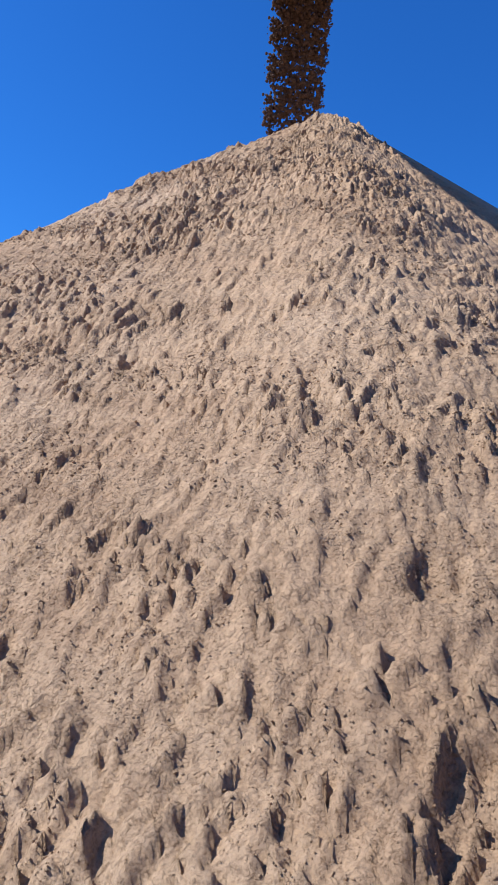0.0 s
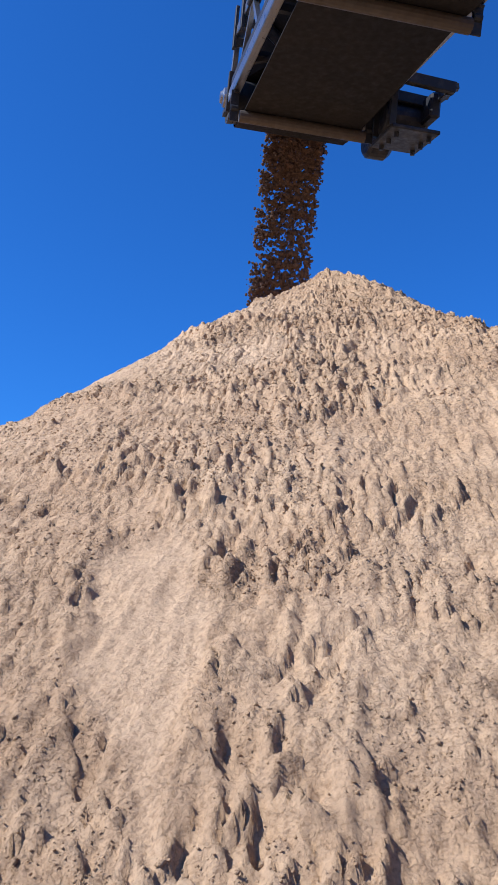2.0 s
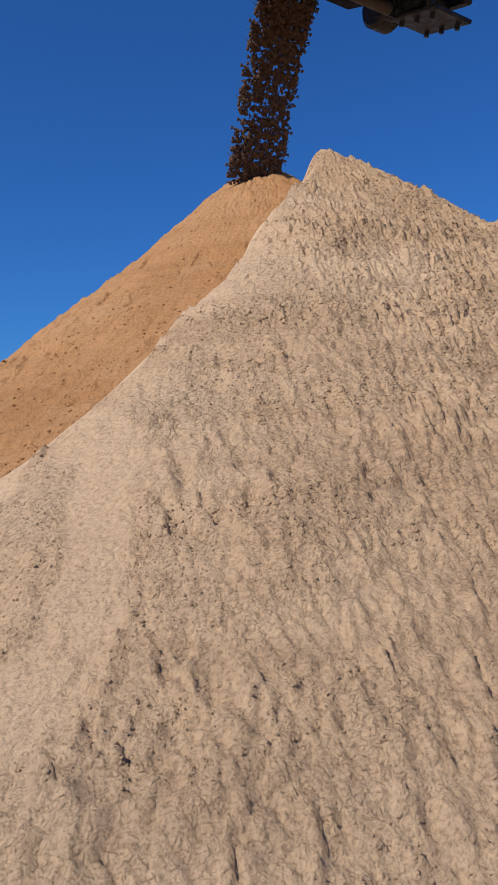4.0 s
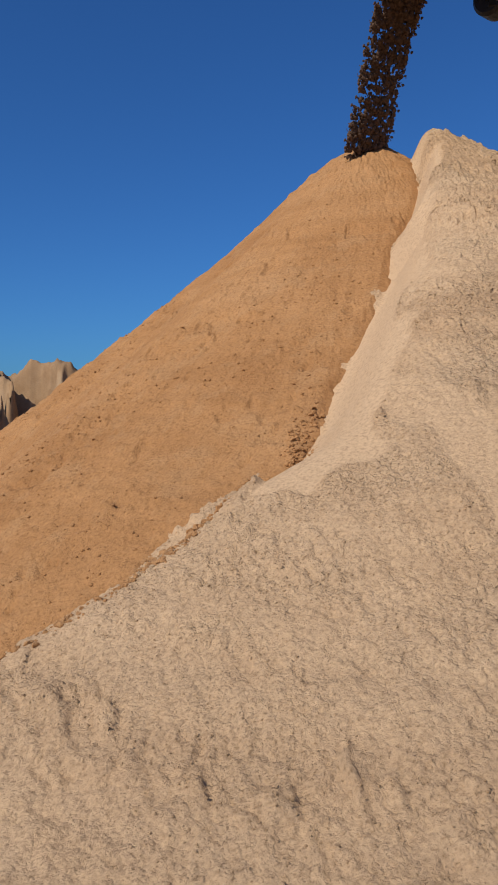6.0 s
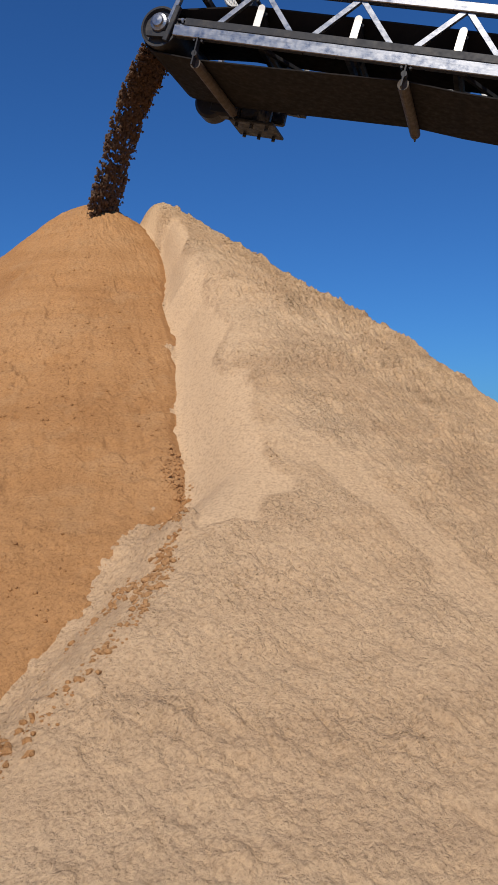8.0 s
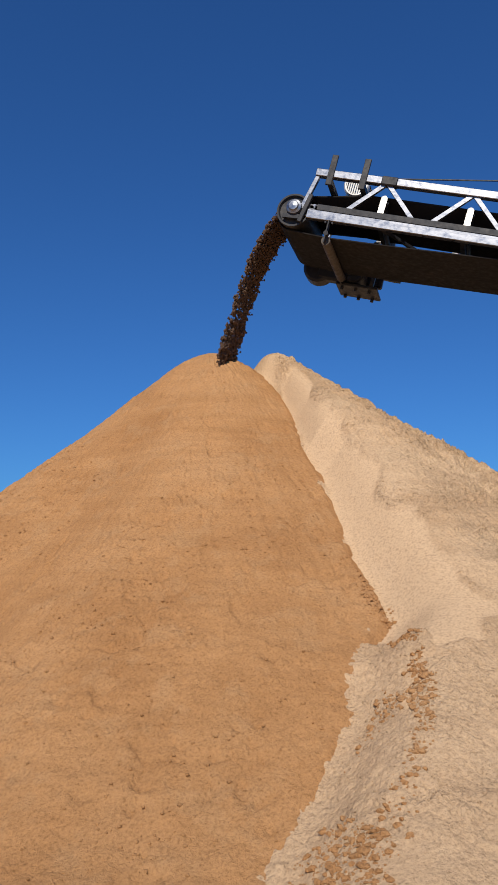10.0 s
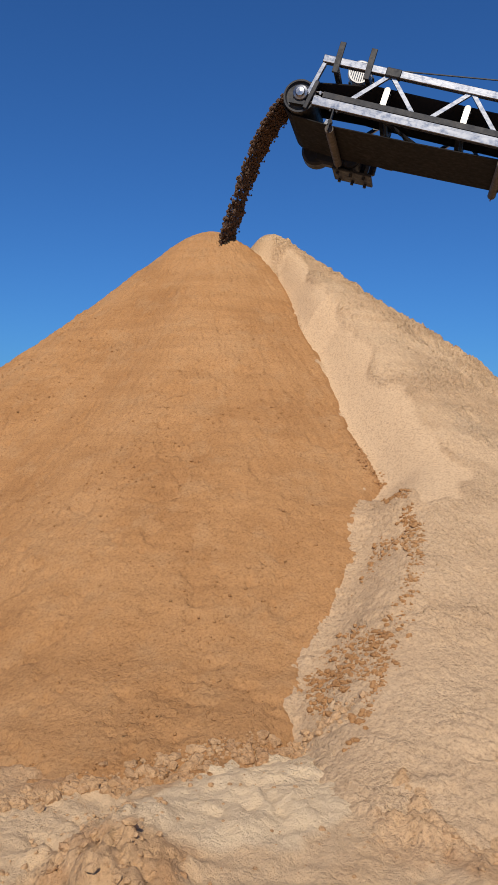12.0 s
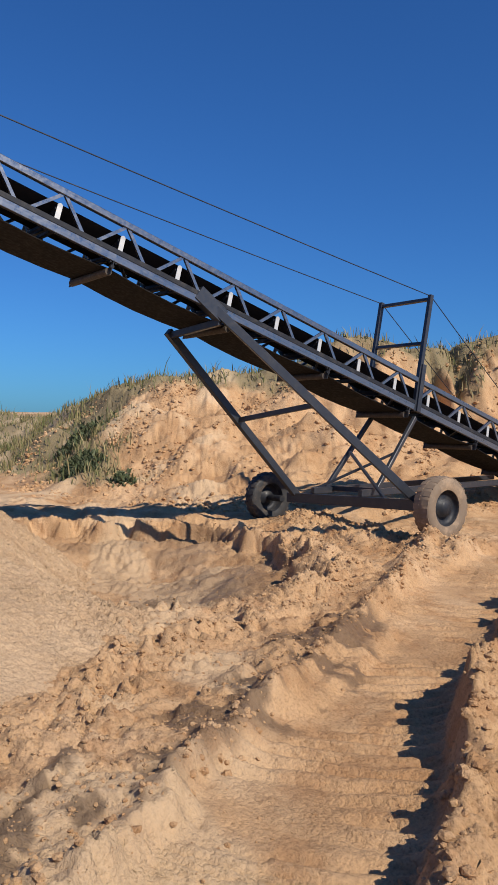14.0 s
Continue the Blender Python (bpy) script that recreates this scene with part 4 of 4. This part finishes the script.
    lathe(bm, [(0.0, -0.11), (0.17, -0.11), (0.20, -0.08), (0.20, 0.08), (0.16, 0.12), (0.07, 0.14), (0.0, 0.14)], (0.05, 1.44, -0.16), (0, 1, 0), 28)
    gear = part("gearbox", bm, BLACK, root, "black round gearbox of the drive")
    bm = bmesh.new()
    rod(bm, (-0.03, 1.1, -0.03), (-0.03, 1.36, -0.05), 0.04, 12)
    part("drive_shaft", bm, STEEL, gear)
    bm = bmesh.new()
    lathe(bm, [(0.0, -0.16), (0.13, -0.16), (0.15, -0.13), (0.15, 0.20), (0.12, 0.24), (0.0, 0.24)], (0.52, 1.46, -0.16), (0, 1, 0), 24)
    beam(bm, (0.05, 1.40, -0.16), (0.55, 1.40, -0.16), 0.16, 0.30, up, 0.03)
    beam(bm, (0.30, 1.66, -0.12), (0.86, 1.66, -0.10), 0.10, 0.22, up, 0.02)
    part("belt_guard", bm, BLACK, gear, "dented black guard of the drive")
    bm = bmesh.new()
    beam(bm, (0.34, 1.50, -0.345), (0.88, 1.50, -0.335), 0.44, 0.035, up, 0.008)
    for q in (0.42, 0.60, 0.78):
        rod(bm, (q, 1.36, -0.40), (q, 1.36, -0.30), 0.022, 8)
        rod(bm, (q, 1.66, -0.40), (q, 1.66, -0.30), 0.022, 8)
    beam(bm, (0.80, 1.30, -0.32), (0.80, 1.30, -0.02), 0.06, 0.05, (1, 0, 0), 0.005)
    beam(bm, (0.44, 1.28, -0.30), (0.44, 1.28, -0.02), 0.06, 0.05, (1, 0, 0), 0.005)
    part("drive_plate", bm, BLACK, root)
    bm = bmesh.new()
    beam(bm, (0.2, 1.3, 0.02), (1.05, 1.3, 0.02), 0.05, 0.10, up, 0.005)
    beam(bm, (0.3, 1.70, 0.02), (1.02, 1.70, -0.02), 0.06, 0.10, up, 0.005)
    for q in (0.30, 0.62, 1.0):
        beam(bm, (q, 1.24, 0.02), (q + 0.04, 1.74, -0.02), 0.07, 0.09, up, 0.005)
    for q in range(4):
        beam(bm, (0.36 + 0.19 * q, 1.66, 0.0), (0.40 + 0.19 * q, 1.80, 0.03), 0.07, 0.05, up, 0.006)
    part("motor_cradle", bm, BLACK, root)
    # motor on the upper chord
    bm = bmesh.new()
    lathe(bm, [(0.0, 0.0), (0.13, 0.0), (0.14, 0.02), (0.14, 0.50), (0.11, 0.54), (0.03, 0.55), (0.03, 0.62), (0.0, 0.62)], (0.50, 0.46, 0.56), (0, 1, 0), 28)
    for q in range(16):
        a = 2 * math.pi * q / 16
        beam(bm, (0.50 + 0.145 * math.cos(a), 0.60, 0.56 + 0.145 * math.sin(a)), (0.50 + 0.145 * math.cos(a), 0.94, 0.56 + 0.145 * math.sin(a)), 0.012, 0.03, (math.cos(a), 0, math.sin(a)))
    motor = part("motor", bm, BLACK, root, "black finned electric motor")
    bm = bmesh.new()
    lathe(bm, [(0.15, 0.02), (0.15, -0.05), (0.135, -0.07), (0.12, -0.07), (0.12, -0.03), (0.0, -0.03)], (0.50, 0.46, 0.56), (0, 1, 0), 28)
    for q in range(-4, 5):
        h = math.sqrt(max(0.0, 0.12 ** 2 - (q * 0.027) ** 2))
        beam(bm, (0.50 + q * 0.027, 0.40, 0.56 - h), (0.50 + q * 0.027, 0.40, 0.56 + h), 0.010, 0.008, (0, 1, 0))
    part("fan_cover", bm, ZINC, motor, "slotted fan cover of the motor")
    for q in (0.30, 0.68):
        bm = bmesh.new()
        beam(bm, (q, -0.045, 0.30), (q, -0.045, 0.66), 0.07, 0.03, (0, 1, 0), 0.004)
        beam(bm, (q, -0.03, 0.36), (q, 1.1, 0.36), 0.06, 0.05, up)
        part("motor_hanger", bm, BLACK, root)
    bm = bmesh.new()
    beam(bm, (0.88, 0.0, 0.445), (1.06, 0.0, 0.445), 0.10, 0.102, up, 0.01)
    part("cable_clamp", bm, BLACK, root)
    # mast and stay cables
    for w in (0.0, WIDE):
        bm = bmesh.new()
        beam(bm, (12.92, w, -0.12), (12.69, w, 2.05), 0.08, 0.08, (1, 0, 0), 0.006)
        mast = part("mast", bm, NAVY, root)
        bm = bmesh.new()
        beam(bm, (12.97, w - 0.05, -0.12), (12.86, w - 0.05, 0.75), 0.05, 0.10, (1, 0, 0), 0.004)
        part("mast_sleeve", bm, NAVY, mast)
        for end in ((0.98, w, 0.49), (16.9, w, 0.49)):
            bm = bmesh.new()
            a, b = Vector((12.69, w, 2.03)), Vector(end)
            rings = []
            for q in range(13):
                t = q / 12
                p = a.lerp(b, t) - Vector((0, 0, 0.01225 * (b - a).length * t * (1 - t)))
                rings.append([bm.verts.new(p + Vector((0, 0.009 * math.cos(k * 1.2566), 0.009 * math.sin(k * 1.2566)))) for k in range(5)])
            for one, two in zip(rings, rings[1:]):
                for k in range(5):
                    bm.faces.new((one[k], one[(k + 1) % 5], two[(k + 1) % 5], two[k]))
            part("stay_cable", bm, BLACK, root)
    for v in (1.14, 1.97):
        bm = bmesh.new()
        beam(bm, (12.92 - 0.112 * v, 0, v), (12.92 - 0.112 * v, WIDE, v), 0.06, 0.06, up, 0.005)
        part("mast_bar", bm, NAVY, root)
    # tail drum
    bm = bmesh.new()
    rod(bm, (TAIL - 0.25, 0.06, -0.02), (TAIL - 0.25, 1.02, -0.02), 0.17, 28)
    part("tail_drum", bm, BLACK, root)
    build_undercarriage(root)
    return root


def build_undercarriage(root):
    """Legs, axle beam and wheels, given in the world and laid into the conveyor's axes."""
    back = FRAME.inverted()
    def at(*p):
        return back @ Vector(p)
    plumb = back.to_3x3() @ Vector((0, 0, 1))
    along = back.to_3x3() @ N_AX
    def bar(name, a, b, w, h, mat=NAVY, parent=root):
        bm = bmesh.new()
        beam(bm, at(*a), at(*b), w, h, plumb, 0.006)
        return part(name, bm, mat, parent)
    near_wheel, far_wheel = (4.92, -3.73, 0.57), (8.25, -1.36, 0.40)
    bar("axle_beam", (5.15, -3.57, 0.57), (7.75, -1.72, 0.45), 0.13, 0.17)
    bar("leg", (4.93, -0.28, 3.44), (5.32, -3.44, 0.66), 0.10, 0.13)
    bar("leg", (5.72, 0.42, 3.16), (7.60, -1.84, 0.50), 0.10, 0.13)
    bar("leg_bar", (5.12, -1.85, 2.05), (6.66, -0.75, 1.82), 0.07, 0.08)
    bar("leg_bar", (4.95, -0.40, 3.22), (5.76, 0.38, 3.10), 0.08, 0.10)
    bar("strut", (7.54, -3.95, 1.96), (6.65, -3.12, 0.72), 0.07, 0.08)
    bar("strut", (8.42, -3.33, 1.96), (7.67, -2.39, 0.64), 0.07, 0.08)
    bar("brace", (7.95, -2.85, 1.30), (5.80, -3.12, 0.56), 0.05, 0.05)
    bar("brace", (7.10, -3.55, 1.34), (7.55, -1.95, 0.52), 0.05, 0.05)
    bar("base_rail", (6.2, -2.75, 0.66), (11.0, -7.6, 0.72), 0.08, 0.11)
    bar("base_rail", (7.15, -2.08, 0.62), (11.95, -6.95, 0.70), 0.08, 0.11)
    bar("base_bar", (6.65, -3.12, 0.68), (7.67, -2.39, 0.64), 0.07, 0.09)
    bar("gusset", (4.80, -0.05, 3.62), (5.02, -0.42, 3.30), 0.16, 0.22)
    for centre, radius, width, old in ((near_wheel, 0.47, 0.30, True), (far_wheel, 0.47, 0.26, False)):
        c = at(*centre)
        bm = bmesh.new()
        h = width / 2
        lathe(bm, [(0.27, -h * 0.86), (0.33, -h), (0.43, -h * 0.97), (radius - 0.01, -h * 0.75), (radius, 0), (radius - 0.01, h * 0.75), (0.43, h * 0.97), (0.33, h), (0.27, h * 0.86), (0.25, 0.0), (0.27, -h * 0.86)], c, along, 44)
        wheel = part("wheel", bm, DUSTY if old else TYRE, root, "worn tyre caked with pale dust" if old else "black tyre with chunky lugs", True)
        m = Vector(along).to_track_quat("Z", "Y").to_matrix()
        for q in range(22):
            a = 2 * math.pi * q / 22
            for side in (-1, 1):
                bm = bmesh.new()
                d = Vector((math.cos(a + 0.07 * side), math.sin(a + 0.07 * side), 0))
                beam(bm, c + m @ (d * (radius - 0.005) + Vector((0, 0, side * h * 0.15))), c + m @ (d * (radius - 0.02) + Vector((0, 0, side * h * 0.9))), 0.055 if not old else 0.08, 0.03 if not old else 0.012, m @ d)
                part("lug", bm, DUSTY if old else TYRE, wheel)
        bm = bmesh.new()
        dish = -0.06 if old else 0.04
        lathe(bm, [(0.27, -h * 0.8), (0.255, -h * 0.6), (0.25, dish), (0.14, dish + 0.03), (0.12, dish - 0.05), (0.0, dish - 0.05)], c, along, 28)
        lathe(bm, [(0.27, h * 0.8), (0.25, h * 0.6), (0.25, dish)], c, along, 28)
        part("rim", bm, BLACK, wheel, smooth=True)
        bm = bmesh.new()
        rod(bm, c - Vector(along) * (0.05 if not old else -0.05), c - Vector(along) * (0.42 if not old else -0.35), 0.06, 14)
        part("hub", bm, BLACK, wheel)


conveyor = build_conveyor()


# ---- sand falling from the head ----
FALL = 20                                      # frames in the air
SPEED, LIP = 1.64, (-0.11, 0.77, 0.235)          # off the belt, and where


def build_stream():
    rng = np.random.default_rng(31)
    root = new("falling_sand")
    tagged(root, "dense curtain of brown sand falling off the belt", "falling sand")
    kinds = []
    for k in range(5):
        n = 330
        # strings of lumps that hang together
        own = rng.integers(0, 58, n)
        mid = np.stack([rng.normal(0, 0.060, 58), rng.uniform(-0.29, 0.29, 58), rng.normal(0, 0.016, 58)], -1)
        xyz = mid[own] + np.stack([rng.normal(0, 0.010, n), rng.normal(0, 0.028, n), rng.normal(0, 0.007, n)], -1)
        size = 0.006 + 0.022 * rng.random(n) ** 2.2
        kinds.append(mesh_of("sand_clump", *lumps(rng, xyz, size, 0.7), DAMP_SHADED, False))
    clumps = []
    for k in range(2 * FALL):
        ob = new("sand_clump", kinds[k % 5])
        ob.parent = root
        clumps.append(ob)
    return clumps


clumps = build_stream()


def motions():
    """Each clump falls its arc and starts again at the belt."""
    start, way = FRAME @ Vector(LIP), -E_AX * SPEED
    heading = math.atan2(way.y, way.x)
    last = frame(14.0)
    def spot(f, k):
        t = f / FPS
        p = start + way * t + Vector((0, 0, -4.905 * t * t))
        return Matrix.Translation(p) @ Euler((0, 0, heading)).to_matrix().to_4x4() @ Euler((0.0, math.atan2(9.81 * t + way.z * -1, math.hypot(way.x, way.y)), 0)).to_matrix().to_4x4()
    for k, ob in enumerate(clumps):
        rows, f0 = [], 1 - (k * 0.5)
        while f0 <= last:
            for q in (0, 4, 9, 14, FALL - 1):
                f = math.ceil(f0) + q
                if 1 <= f <= last:
                    rows.append(((f - 1) / FPS, spot(f - f0, k)))
            f0 += FALL
        if rows[0][0] > 0:
            phase = (1 - (1 - k * 0.5)) % FALL
            rows.insert(0, (0.0, spot(phase, k)))
        if rows[-1][0] < 14.0:
            phase = (last - (1 - k * 0.5)) % FALL
            rows.append((14.0, spot(phase, k)))
        walk(ob, rows)


motions()
